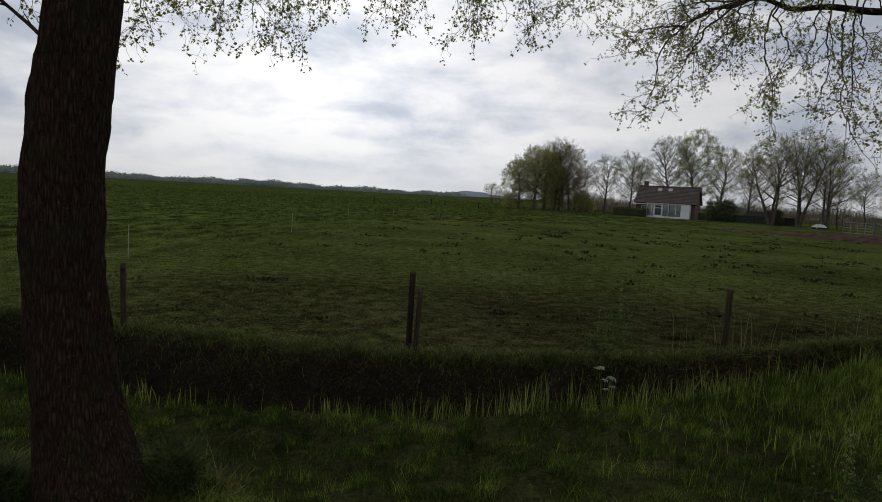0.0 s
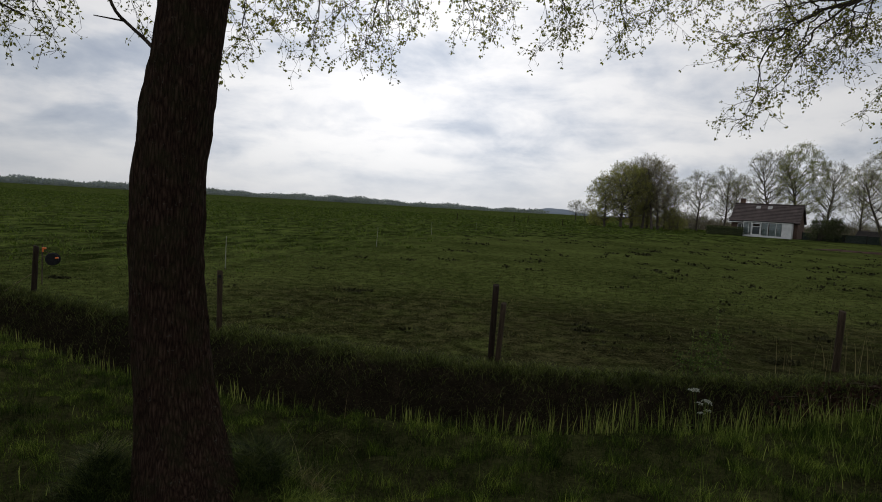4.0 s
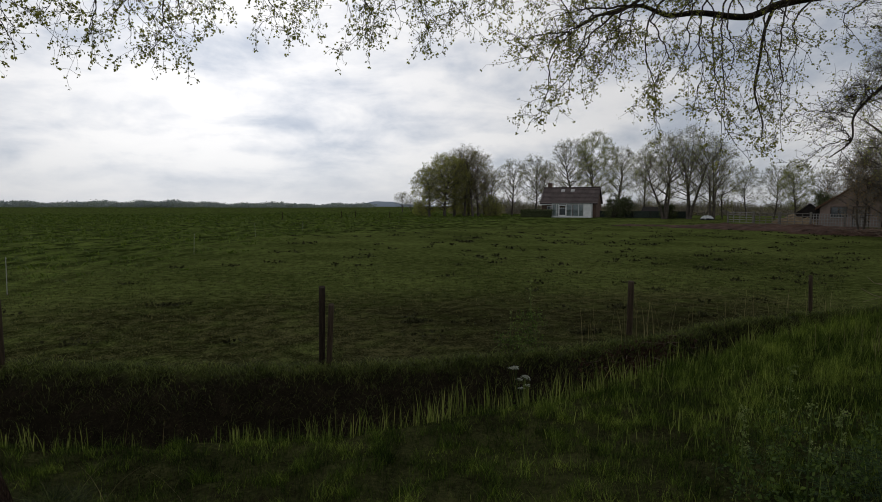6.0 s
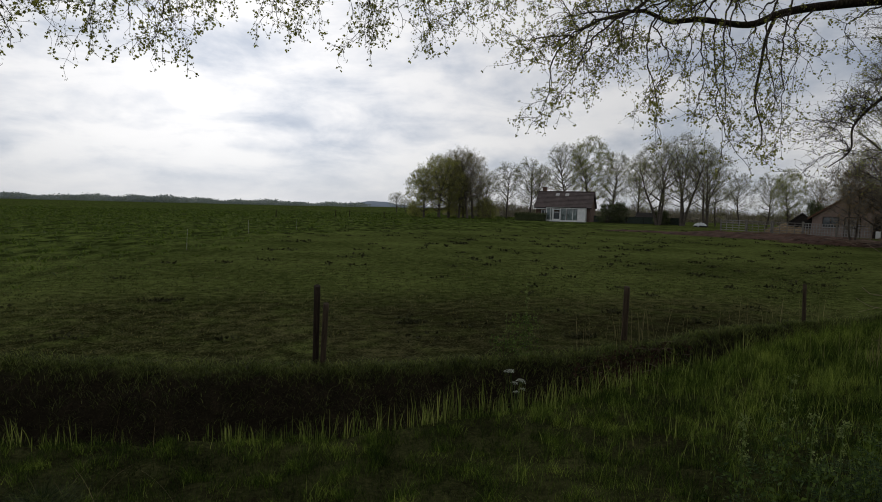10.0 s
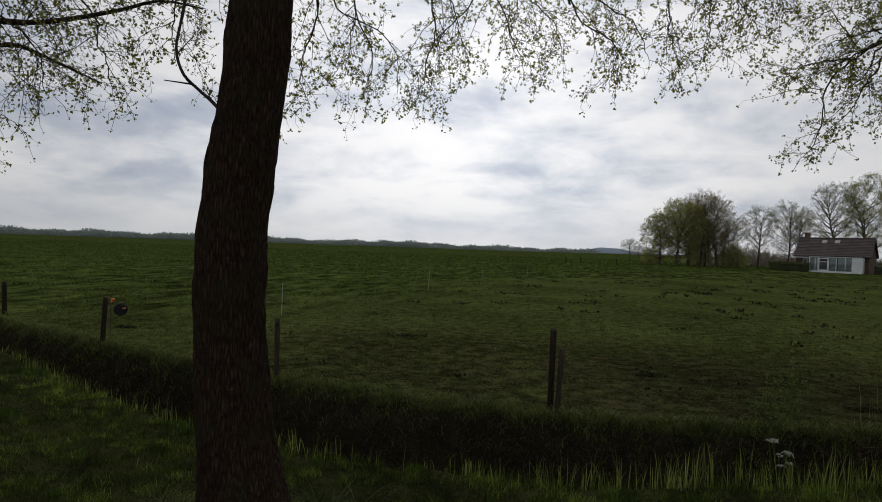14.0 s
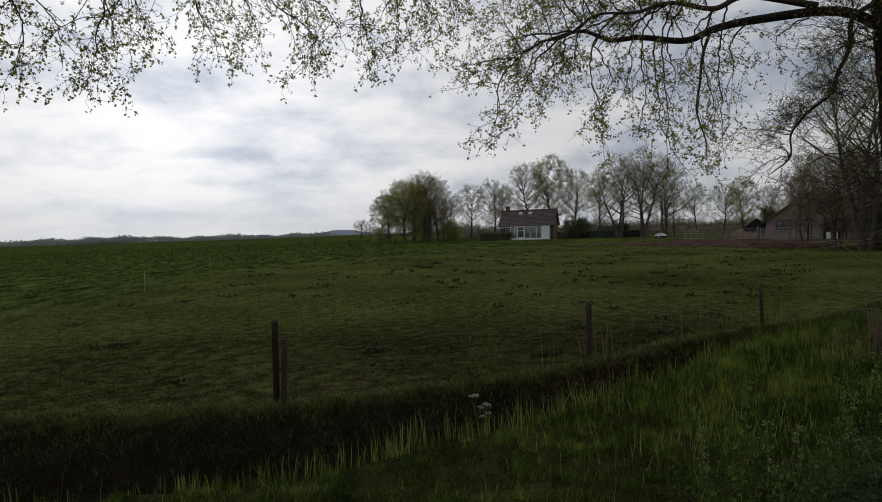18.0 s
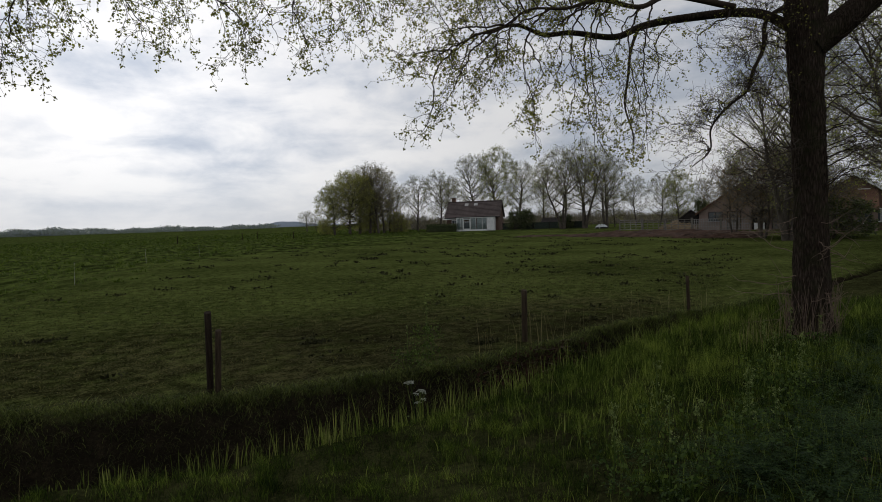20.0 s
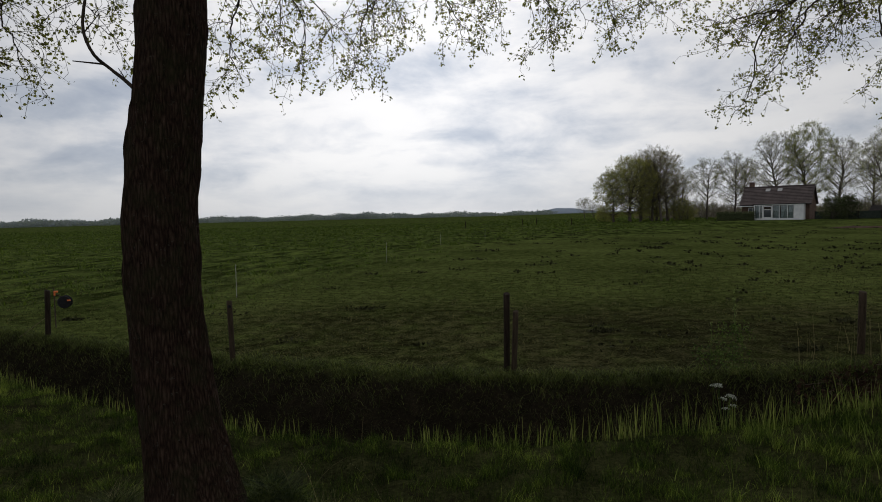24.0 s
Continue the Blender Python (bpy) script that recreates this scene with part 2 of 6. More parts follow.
M_BLACK = plain("black_plastic", (0.008, 0.008, 0.009), (0.02, 0.02, 0.021), 20.0, 0.7)
M_ORANGE = plain("orange_plastic", (0.62, 0.12, 0.02), (0.8, 0.2, 0.04), 20.0, 0.45)
M_IRON = plain("rusty_iron", (0.04, 0.03, 0.025), (0.12, 0.09, 0.07), 20.0, 0.7, 0.5)
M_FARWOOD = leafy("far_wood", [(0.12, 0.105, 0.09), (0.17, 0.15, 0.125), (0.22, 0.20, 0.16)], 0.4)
# the pale grey-blue base colour carries the haze of distance
M_HORIZON = leafy("hazed_horizon_wood", [(0.19, 0.22, 0.265), (0.235, 0.265, 0.31), (0.28, 0.31, 0.355)], 0.4, 1.0)


# ---- mesh helpers ----
def tri_mesh(name, verts, tris, mat, smooth=False):
    """A mesh from arrays of vertices and triangles."""
    v, t = np.asarray(verts, np.float32), np.asarray(tris, np.int32)
    me = bpy.data.meshes.new(name)
    me.vertices.add(len(v))
    me.vertices.foreach_set("co", v.ravel())
    me.loops.add(t.size)
    me.loops.foreach_set("vertex_index", t.ravel())
    me.polygons.add(len(t))
    me.polygons.foreach_set("loop_start", np.arange(0, t.size, 3, dtype=np.int32))
    if smooth:
        me.polygons.foreach_set("use_smooth", np.ones(len(t), bool))
    me.update(calc_edges=True)
    me.materials.append(mat)
    return me


def part(name, data, mat, parent=None, label=""):
    """Links a bmesh or a mesh as one object under a thing or a part."""
    if isinstance(data, bmesh.types.BMesh):
        me = bpy.data.meshes.new(name)
        data.to_mesh(me)
        data.free()
        me.materials.append(mat)
    else:
        me = data
    ob = new(name, me)
    if parent:
        ob.parent = parent
    if label:
        tagged(ob, label)
    return ob


def thing(name, m, label, category, group="", kind=""):
    ob = new(name)
    ob.empty_display_size = 0.1
    ob.matrix_world = m
    return tagged(ob, label, category, group, kind)


def box(bm, x0, y0, z0, x1, y1, z1, bevel=0.0, m=None):
    r = bmesh.ops.create_cube(bm, size=1.0)["verts"]
    bmesh.ops.transform(bm, verts=r, matrix=Matrix.LocRotScale(((x0 + x1) / 2, (y0 + y1) / 2, (z0 + z1) / 2), None, (x1 - x0, y1 - y0, z1 - z0)))
    if bevel:
        ed = list({e for v in r for e in v.link_edges})
        out = bmesh.ops.bevel(bm, geom=ed, offset=bevel, segments=1, affect="EDGES")
        r = list({v for f in out["faces"] for v in f.verts} | {v for v in r if v.is_valid})
    if m is not None:
        bmesh.ops.transform(bm, verts=r, matrix=m)
    return r


def boxes(*specs, bevel=0.0):
    bm = bmesh.new()
    for s in specs:
        box(bm, *s, bevel=bevel)
    return bm


def tubes(segs, sides=5):
    """Tapered tubes: segs is an array of rows x0 y0 z0 x1 y1 z1 r0 r1."""
    s = np.asarray(segs, float).reshape(-1, 8)
    a, b, r0, r1 = s[:, :3], s[:, 3:6], s[:, 6], s[:, 7]
    d = b - a
    d /= np.maximum(np.linalg.norm(d, axis=1, keepdims=True), 1e-6)
    ref = np.where(np.abs(d[:, 2:3]) < 0.9, np.array([[0, 0, 1.0]]), np.array([[1.0, 0, 0]]))
    u = np.cross(d, ref)
    u /= np.linalg.norm(u, axis=1, keepdims=True)
    w = np.cross(d, u)
    ang = np.arange(sides) * 2 * math.pi / sides
    ring = np.cos(ang)[None, :, None] * u[:, None, :] + np.sin(ang)[None, :, None] * w[:, None, :]
    lo, hi = a[:, None, :] + ring * r0[:, None, None], b[:, None, :] + ring * r1[:, None, None]
    v = np.concatenate([lo, hi], 1).reshape(-1, 3)
    i = np.arange(sides)
    j = (i + 1) % sides
    t = np.concatenate([np.stack([i, j, j + sides], 1), np.stack([i, j + sides, i + sides], 1)])
    t = (t[None] + (np.arange(len(s)) * 2 * sides)[:, None, None]).reshape(-1, 3)
    return v, t


def ribbons(segs):
    """Hair-thin twigs of the far crowns: one narrow strip each, turned at random."""
    s = np.asarray(segs, float).reshape(-1, 8)
    a, b, r0, r1 = s[:, :3], s[:, 3:6], s[:, 6:7], s[:, 7:8]
    u = np.cross(b - a, np.random.default_rng(3).normal(size=a.shape))
    u /= np.maximum(np.linalg.norm(u, axis=1, keepdims=True), 1e-6)
    v = np.stack([a - u * r0, a + u * r0, b + u * r1, b - u * r1], 1).reshape(-1, 3)
    t = np.array([(0, 1, 2), (0, 2, 3)])[None] + (np.arange(len(s)) * 4)[:, None, None]
    return v, t.reshape(-1, 3)


def join(*vt):
    vs, ts, n = [], [], 0
    for v, t in vt:
        vs.append(v)
        ts.append(t + n)
        n += len(v)
    return np.concatenate(vs), np.concatenate(ts)


def blades(rng, base, h, w, lean, segs=3, droop=0.0, belly=False):
    """Grass blades that taper and bend over."""
    n = len(base)
    yaw = rng.uniform(0, 2 * math.pi, n)
    side = np.stack([np.cos(yaw), np.sin(yaw), np.zeros(n)], 1)
    over = rng.uniform(0, 2 * math.pi, n)
    out = np.stack([np.cos(over), np.sin(over), np.zeros(n)], 1) * (lean * h)[:, None]
    rows = []
    for k in range(segs):
        f = k / segs
        c = base + out * f ** 1.6 + np.stack([np.zeros(n), np.zeros(n), h * (f - droop * f ** 2.5)], 1)
        ww = (w * ((0.5 + 2.2 * f - 2.6 * f * f) if belly else (1 - 0.75 * f ** 1.3)) / 2)[:, None] * side
        rows += [c - ww, c + ww]
    rows.append(base + out + np.stack([np.zeros(n), np.zeros(n), h * (1 - droop)], 1))
    v = np.stack(rows, 1)
    k = 2 * segs + 1
    t = []
    for q in range(segs - 1):
        t += [(2 * q, 2 * q + 1, 2 * q + 3), (2 * q, 2 * q + 3, 2 * q + 2)]
    t.append((2 * segs - 2, 2 * segs - 1, 2 * segs))
    t = np.array(t)[None] + (np.arange(n) * k)[:, None, None]
    return v.reshape(-1, 3), t.reshape(-1, 3)


def leaves(rng, at, size, hang=0.3):
    """Small folded leaves, two triangles each side of the rib."""
    n = len(at)
    d = rng.normal(size=(n, 3))
    d[:, 2] -= hang * 2
    d /= np.linalg.norm(d, axis=1, keepdims=True)
    u = np.cross(d, rng.normal(size=(n, 3)))
    u /= np.linalg.norm(u, axis=1, keepdims=True)
    nrm = np.cross(d, u)
    s = (size * rng.uniform(0.6, 1.35, n))[:, None]
    p0, p1 = at, at + d * s
    mid = at + d * s * 0.45 + nrm * s * 0.10
    v = np.stack([p0, mid + u * s * 0.36, p1, mid - u * s * 0.36], 1).reshape(-1, 3)
    t = np.array([(0, 1, 2), (0, 2, 3)])[None] + (np.arange(n) * 4)[:, None, None]
    return v, t.reshape(-1, 3)


def curve_points(ctrl, n):
    """A smooth line through the given points (Catmull-Rom)."""
    p = [Vector(c) for c in ctrl]
    p = [p[0] * 2 - p[1]] + p + [p[-1] * 2 - p[-2]]
    out, m = [], len(p) - 3
    for i in range(n + 1):
        f = i / n * m
        k = min(int(f), m - 1)
        s = f - k
        a, b, c, d = p[k:k + 4]
        out.append(0.5 * ((2 * b) + (c - a) * s + (2 * a - 5 * b + 4 * c - d) * s * s + (3 * b - a - 3 * c + d) * s ** 3))
    return out


def limb(pts, r0, r1):
    """Tube rows along a line of points, tapering."""
    n = len(pts) - 1
    return [(*pts[i], *pts[i + 1], r0 + (r1 - r0) * i / n, r0 + (r1 - r0) * (i + 1) / n) for i in range(n)]


# ---- the lie of the land ----
def smooth(a, b, x):
    f = np.clip((x - a) / (b - a), 0, 1)
    return f * f * (3 - 2 * f)


def bend(x):
    """Nought to the left of nought, then rising evenly, with a soft knee."""
    return (np.sqrt(x * x + 1) + x) / 2


def near_edge(x):
    return 5.55 + 0.66 * (np.sqrt((x + 0.9) ** 2 + 20) - 4.47) - 0.20 * bend(x - 7.5)


def far_edge(x):
    y = 8.38 + np.where(x < 0.6, 0.47, 0.55) * (np.sqrt((x - 0.6) ** 2 + 36) - 6)
    return np.maximum(y + 0.3 * smooth(5.0, 7.5, x) - 0.28 * bend(x - 8.0), near_edge(x) + 0.75)


def waves(x, y, seed, scale):
    """Cheap smooth noise from a few sines."""
    g = np.random.default_rng(seed)
    z = np.zeros_like(x)
    for _ in range(7):
        a, f, ph = g.uniform(0, 6.28), g.uniform(0.6, 1.7) / scale, g.uniform(0, 6.28)
        z = z + np.sin((x * math.cos(a) + y * math.sin(a)) * f * 6.28 + ph)
    return z / 7


def height(x, y):
    x, y = np.asarray(x, float), np.asarray(y, float)
    yn, yf = near_edge(x) + 0.12 * waves(x, x * 0, 3, 2.0), far_edge(x) + 0.10 * waves(x, x * 0, 4, 1.6)
    s = (y - yn) / (yf - yn)
    verge = 0.06 + 0.43 * smooth(0, 5.0, yn - y) + 0.055 * waves(x, y, 5, 1.3) + 0.055 * waves(x, y, 6, 0.5)
    for mx, my, mr, mh in ((-2.36, 3.42, 0.27, 0.24), (-1.50, 3.64, 0.33, 0.26), (-1.9, 3.9, 0.4, 0.10)):
        verge = verge + mh * np.exp(-((x - mx) ** 2 + (y - my) ** 2) / (2 * (mr * 0.6) ** 2))
    r = np.sqrt(x * x + y * y)
    field = 0.42 * smooth(40, 108, r) * smooth(-60, 20, x) + 0.025 * waves(x, y, 7, 2.2) + 0.03 * waves(x, y, 8, 6.0) * smooth(10, 20, r)
    bed = -1.0 * np.clip((yf - yn) / 2.6, 0.3, 1.0) + 0.04 * waves(x, y, 9, 0.8)
    near_bank = bed + (verge - bed) * (1 - smooth(0.0, 0.42, s))
    far_bank = bed + (field - bed) * smooth(0.58, 1.02, s) + (0.10 * waves(x, y, 13, 0.55) + 0.06 * waves(x, y, 14, 0.22)) * smooth(0.55, 0.7, s) * (1 - smooth(0.92, 1.02, s))
    z = np.where(s < 0, verge, np.where(s < 0.5, near_bank, np.where(s < 1.02, far_bank, field)))
    return z


def spread(lo, hi, step, grow, far_lo, far_hi):
    mid = np.arange(lo, hi + step / 2, step)
    a, b, d = [], [], step
    p = lo
    while p > far_lo:
        d *= grow
        p -= d
        a.append(p)
    p, d = hi, step
    while p < far_hi:
        d *= grow
        p += d
        b.append(p)
    return np.concatenate([a[::-1], mid, b])


def build_ground():
    xs, ys = spread(-15, 17, 0.19, 1.08, -3000, 3000), spread(-1.0, 15, 0.13, 1.07, -80, 3500)
    X, Y = np.meshgrid(xs, ys)
    Z = height(X, Y)
    v = np.stack([X.ravel(), Y.ravel(), Z.ravel()], 1)
    nx, ny = len(xs), len(ys)
    i = (np.arange(ny - 1)[:, None] * nx + np.arange(nx - 1)[None]).ravel()
    t = np.concatenate([np.stack([i, i + 1, i + nx + 1], 1), np.stack([i, i + nx + 1, i + nx], 1)])
    me = tri_mesh("ground", v, t, M_GROUND, True)
    x, y = v[:, 0], v[:, 1]
    s = (y - near_edge(x)) / (far_edge(x) - near_edge(x))
    soil_shade = smooth(0.10, 0.3, s) * (1 - smooth(0.93, 1.0, s))

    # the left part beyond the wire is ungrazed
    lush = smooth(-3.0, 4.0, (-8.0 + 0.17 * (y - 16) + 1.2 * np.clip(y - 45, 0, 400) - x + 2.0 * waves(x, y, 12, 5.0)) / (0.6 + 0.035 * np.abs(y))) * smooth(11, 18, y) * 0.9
    # on the verge the earth tone also paints the shade between tufts
    soil_shade = np.maximum(soil_shade, 0.7 * (s < 0.1))
    soil_shade = np.maximum(soil_shade, 0.45 * smooth(-2.0, 1.5, x) * (1 - smooth(7.0, 11.0, x)) * smooth(1.0, 1.08, s) * (1 - smooth(11.0, 16.5, y)) * (0.75 + 0.5 * waves(x, y, 15, 1.2)))
    worn = smooth(0.98, 1.06, s) * (1 - smooth(12.5, 17.5, y)) * smooth(-9, -4, x) * (1 - smooth(9, 14, x))
    worn = np.maximum(0.9 * worn, 0.12 * smooth(1.0, 1.1, s) * (1 - smooth(20, 40, y)) * smooth(2, 8, x))
    worn = np.maximum(worn, 0.35 * (s < 0) * smooth(0.3, 0.6, waves(x, y, 11, 2.5)))
    col = np.stack([soil_shade, lush, worn, np.ones_like(x)], 1).astype(np.float32)
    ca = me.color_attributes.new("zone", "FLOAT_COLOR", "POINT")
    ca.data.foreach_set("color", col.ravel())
    return tagged(new("ground", me), "flat green pasture with a ditch and grassy verge", "ground", kind="structure")


build_ground()


def build_water():
    xs = np.arange(-16, 5.5, 0.5)
    v, t = [], []
    for x in xs:
        yn, yf = float(near_edge(x)), float(far_edge(x))
        v += [(x, yn + 0.22 * (yf - yn), -0.86), (x, yn + 0.78 * (yf - yn), -0.86)]
    for i in range(len(xs) - 1):
        t += [(2 * i, 2 * i + 2, 2 * i + 3), (2 * i, 2 * i + 3, 2 * i + 1)]
    m, N = material("ditch_water")
    ob = N.add("ShaderNodeTexCoord").outputs["Object"]
    finish(N, N.add("ShaderNodeBsdfPrincipled", {"Base Color": (0.012, 0.011, 0.008, 1), "Roughness": 0.12, "Normal": bump(N, N.noise(ob, 6.0, 3.0), 0.15, 0.02)}).outputs[0])
    tagged(new("water", tri_mesh("water", v, t, m)), "dark still water in a narrow ditch", "water", kind="structure")


build_water()


# ---- grasses ----
def scatter(rng, n, x0, x1, y0, y1, keep):
    x, y = rng.uniform(x0, x1, n), rng.uniform(y0, y1, n)
    k = keep(x, y)
    return x[k], y[k]


def on_ground(x, y, sink=0.01):
    return np.stack([x, y, height(x, y) - sink], 1)


def stuff(name, vt, mat, label, category):
    return tagged(new(name, tri_mesh(name, *vt, mat)), label, category, kind="stuff")


def build_grass():
    g = np.random.default_rng(11)
    trunk_free = lambda x, y: (np.hypot(x + 1.95, y - 3.45) > 0.33) & (np.hypot(x - 8.44, y - 6.77) > 0.36)
    # verge: low sward, then tufts that are ranker towards the ditch and to the right
    on_verge = lambda x, y: (x < 1.55 * y) & (x > -1.2 * y) & (y < near_edge(x) + 0.15) & (y > 1.0 + 0.28 * np.abs(x)) & trunk_free(x, y)
    rankness = lambda x, y: smooth(1.6, 6.0, x - 0.35 * (near_edge(x) - y))
    x, y = scatter(g, 640000, -9, 13, 0.9, 11, on_verge)
    clump = np.clip(0.5 + 0.6 * waves(x, y, 21, 0.45) + 0.5 * waves(x, y, 22, 0.16), 0, 1)
    keep = g.uniform(0, 1, len(x)) < (0.08 + 0.92 * clump ** 1.6) * (1 - 0.55 * smooth(5, 10, np.hypot(x, y)))
    x, y, clump = x[keep], y[keep], clump[keep]
    h = g.uniform(0.03, 0.10, len(x)) * (0.55 + clump) * (1 + 1.0 * rankness(x, y))
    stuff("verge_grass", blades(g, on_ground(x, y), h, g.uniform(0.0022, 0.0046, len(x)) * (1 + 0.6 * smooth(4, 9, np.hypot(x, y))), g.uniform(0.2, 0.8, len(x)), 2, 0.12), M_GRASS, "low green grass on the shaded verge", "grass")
    # rounded tufts of finer blades, ranker towards the ditch
    x, y = scatter(g, 11000, -9, 13, 0.9, 11, on_verge)
    keep = waves(x, y, 34, 0.9) + 0.5 * waves(x, y, 35, 0.35) > g.normal(-0.12, 0.22, len(x)) - 0.35 * rankness(x, y)
    x, y = x[keep], y[keep]
    rank, k = rankness(x, y), 48
    size = np.repeat(g.uniform(0.05, 0.18, len(x)) * (0.65 + 0.35 * smooth(-3, 1.5, x)) * (1 + 0.75 * rank) * (1 + 0.35 * smooth(1.2, 0.0, near_edge(x) - y)), k)
    u = g.normal(0, 0.055, (len(x) * k, 2))
    bx, by = np.repeat(x, k) + u[:, 0], np.repeat(y, k) + u[:, 1]
    size = size * np.exp(-(u ** 2).sum(1) / (2 * 0.075 ** 2))
    lean = g.uniform(0.15, 0.85, len(bx)) * (1 - 0.6 * np.repeat(rank, k))
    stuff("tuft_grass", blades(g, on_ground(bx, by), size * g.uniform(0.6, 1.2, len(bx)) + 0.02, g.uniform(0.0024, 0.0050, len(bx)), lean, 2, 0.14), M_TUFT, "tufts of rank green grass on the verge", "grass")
    # paler single blades that stand out
    x, y = scatter(g, 60000, -8, 12, 1.2, 10.5, lambda x, y: (y < near_edge(x) + 0.1) & (np.hypot(x, y) > 3.9) & (y > 1.3 + 0.28 * np.abs(x)) & trunk_free(x, y))
    keep = g.uniform(0, 1, len(x)) < (0.05 + 0.80 * smooth(1.4, 4.6, x)) * np.clip(0.45 + 0.9 * waves(x, y, 29, 0.8), 0.06, 1)
    x, y = x[keep], y[keep]
    stuff("tall_grass", blades(g, on_ground(x, y), g.uniform(0.08, 0.25, len(x)) * (0.6 + 0.6 * smooth(0, 4, x)), g.uniform(0.004, 0.0085, len(x)), g.uniform(0.03, 0.5, len(x)), 3, 0.06), M_RANK, "taller light green blades among the verge grass", "grass")
    # tufts against the foot of the left tree: a pale withered one and dark green ones
    pale = leafy("pale_tuft", [(0.035, 0.042, 0.016), (0.10, 0.10, 0.042), (0.26, 0.22, 0.12)], 0.4, lump=1.4)
    mound = leafy("mound_grass", [(0.005, 0.009, 0.003), (0.016, 0.027, 0.007), (0.042, 0.060, 0.016), (0.12, 0.14, 0.042)], 0.35)
    for cx, cy, n, r, lo, hi, mat, label in ((-2.46, 3.52, 1100, 0.075, 0.16, 0.36, pale, "pale withered grass tuft against a tree foot"), (-2.34, 3.30, 3200, 0.13, 0.12, 0.30, mound, "dark drooping grass tuft against a tree foot"),
                                             (-1.50, 3.62, 3600, 0.125, 0.14, 0.36, mound, "dark drooping grass mound against a tree foot"), (-1.56, 3.14, 1800, 0.11, 0.08, 0.20, mound, "dark green grass tuft against a tree foot"), (-1.14, 3.45, 1600, 0.12, 0.12, 0.28, M_TUFT, "green grass tuft beside a tree foot"),
                                             (-1.18, 3.72, 260, 0.06, 0.20, 0.34, pale, "pale withered grass tuft beside a tree foot")):
        u = g.normal(0, r, (n, 2))
        x, y = cx + u[:, 0], cy + u[:, 1]
        h = g.uniform(lo, hi, n) * np.exp(-(u ** 2).sum(1) / (2 * (1.6 * r) ** 2)) * (0.75 + 0.9 * waves(x, y, 63, 0.13))
        stuff("foot_tuft", blades(g, on_ground(x, y), h, g.uniform(0.0022, 0.0045, n), g.uniform(0.3, 1.3, n), 4, 0.45), mat, label, "grass")
    # bent dry stalks and fallen twigs by the left tree
    x, y = g.normal(-1.35, 0.25, 6), g.normal(3.95, 0.3, 6)
    stuff("dry_stalks", blades(g, on_ground(x, y), g.uniform(0.3, 0.6, 6), g.uniform(0.002, 0.004, 6), g.uniform(0.3, 1.1, 6), 6, 0.3), M_STRAW, "bent dry straw stalks beside a tree", "stems")
    rows = []
    for k in range(26):
        a = np.array([g.normal(-1.72, 0.10), g.normal(3.12, 0.05), 0.0])
        a[2] = float(height(a[0], a[1])) + g.uniform(0.02, 0.07)
        b = a + np.array([g.normal(0, 0.09), g.normal(0, 0.05), g.normal(0.0, 0.025)])
        rows.append((*a, *b, 0.0035, 0.002))
    stuff("fallen_twigs", tubes(rows, 4), M_DEADTWIG, "small fallen twigs at a tree foot", "twigs")
    # far bank lip
    x = g.uniform(-15, 15, 38000)
    y = far_edge(x) + 0.10 * waves(x, x * 0, 4, 1.6) - 0.05 + np.where(g.uniform(size=len(x)) < 0.76, g.normal(0.0, 0.12, len(x)), -np.abs(g.normal(0, 0.45, len(x))))
    clump = 0.5 + 0.5 * waves(x, y, 23, 0.7)
    h = g.uniform(0.06, 0.2, len(x)) * (0.5 + clump)
    stuff("bank_grass", blades(g, on_ground(x, y), h, g.uniform(0.004, 0.008, len(x)), g.uniform(0.3, 1.2, len(x)), 3, 0.5), M_BANK, "tufted grass along the top of the ditch bank", "grass")
    # withered grass that hangs down the bank
    x = g.uniform(-15, 15, 26000)
    f = g.uniform(0.52, 1.0, len(x))
    y = near_edge(x) + f * (far_edge(x) - near_edge(x))
    h = g.uniform(0.08, 0.26, len(x))
    stuff("withered_bank_grass", blades(g, on_ground(x, y), h, g.uniform(0.004, 0.008, len(x)), g.uniform(0.5, 1.4, len(x)), 3, 0.9), M_OLDGRASS, "withered dark grass hanging down the ditch bank", "grass")
    # grazed sward nearest the ditch
    x, y = scatter(g, 420000, -19, 24, 8, 30, lambda x, y: (y > far_edge(x) + 0.1) & (np.abs(x) < 0.9 * y + 1))
    clump = np.clip(0.5 + 0.4 * waves(x, y, 25, 0.9) + 0.5 * waves(x, y, 26, 0.25), 0, 1)
    keep = g.uniform(0, 1, len(x)) < clump ** 1.5 * (1 - smooth(11, 32, y)) * (1 - 0.5 * smooth(-2.0, 1.5, x) * (1 - smooth(11.0, 16.5, y)))
    x, y, clump = x[keep], y[keep], clump[keep]
    stuff("sward", blades(g, on_ground(x, y), g.uniform(0.025, 0.085, len(x)) * (0.5 + clump), g.uniform(0.006, 0.013, len(x)) * (0.6 + y / 20), g.uniform(0.3, 1.2, len(x)), 2, 0.3), M_SHORT, "short grazed pasture grass", "grass")
    # tussocks of the ungrazed part
    x, y = scatter(g, 90000, -250, 60, 13, 170, lambda x, y: (x < -8.0 + 0.17 * (y - 16) + smooth(50, 90, y) * y * 0.25 + g.normal(0, 1.6, len(x))) & (np.abs(x) < y * 1.55 + 2))
    keep = (waves(x, y, 27, 2.6) + 0.8 * waves(x, y, 28, 0.9) > 0.12 + 0.3 * g.uniform(-1, 1, len(x))) & (g.uniform(0, 1, len(x)) < 1 - 0.75 * smooth(30, 170, y))
    x, y = x[keep], y[keep]
    k = 9
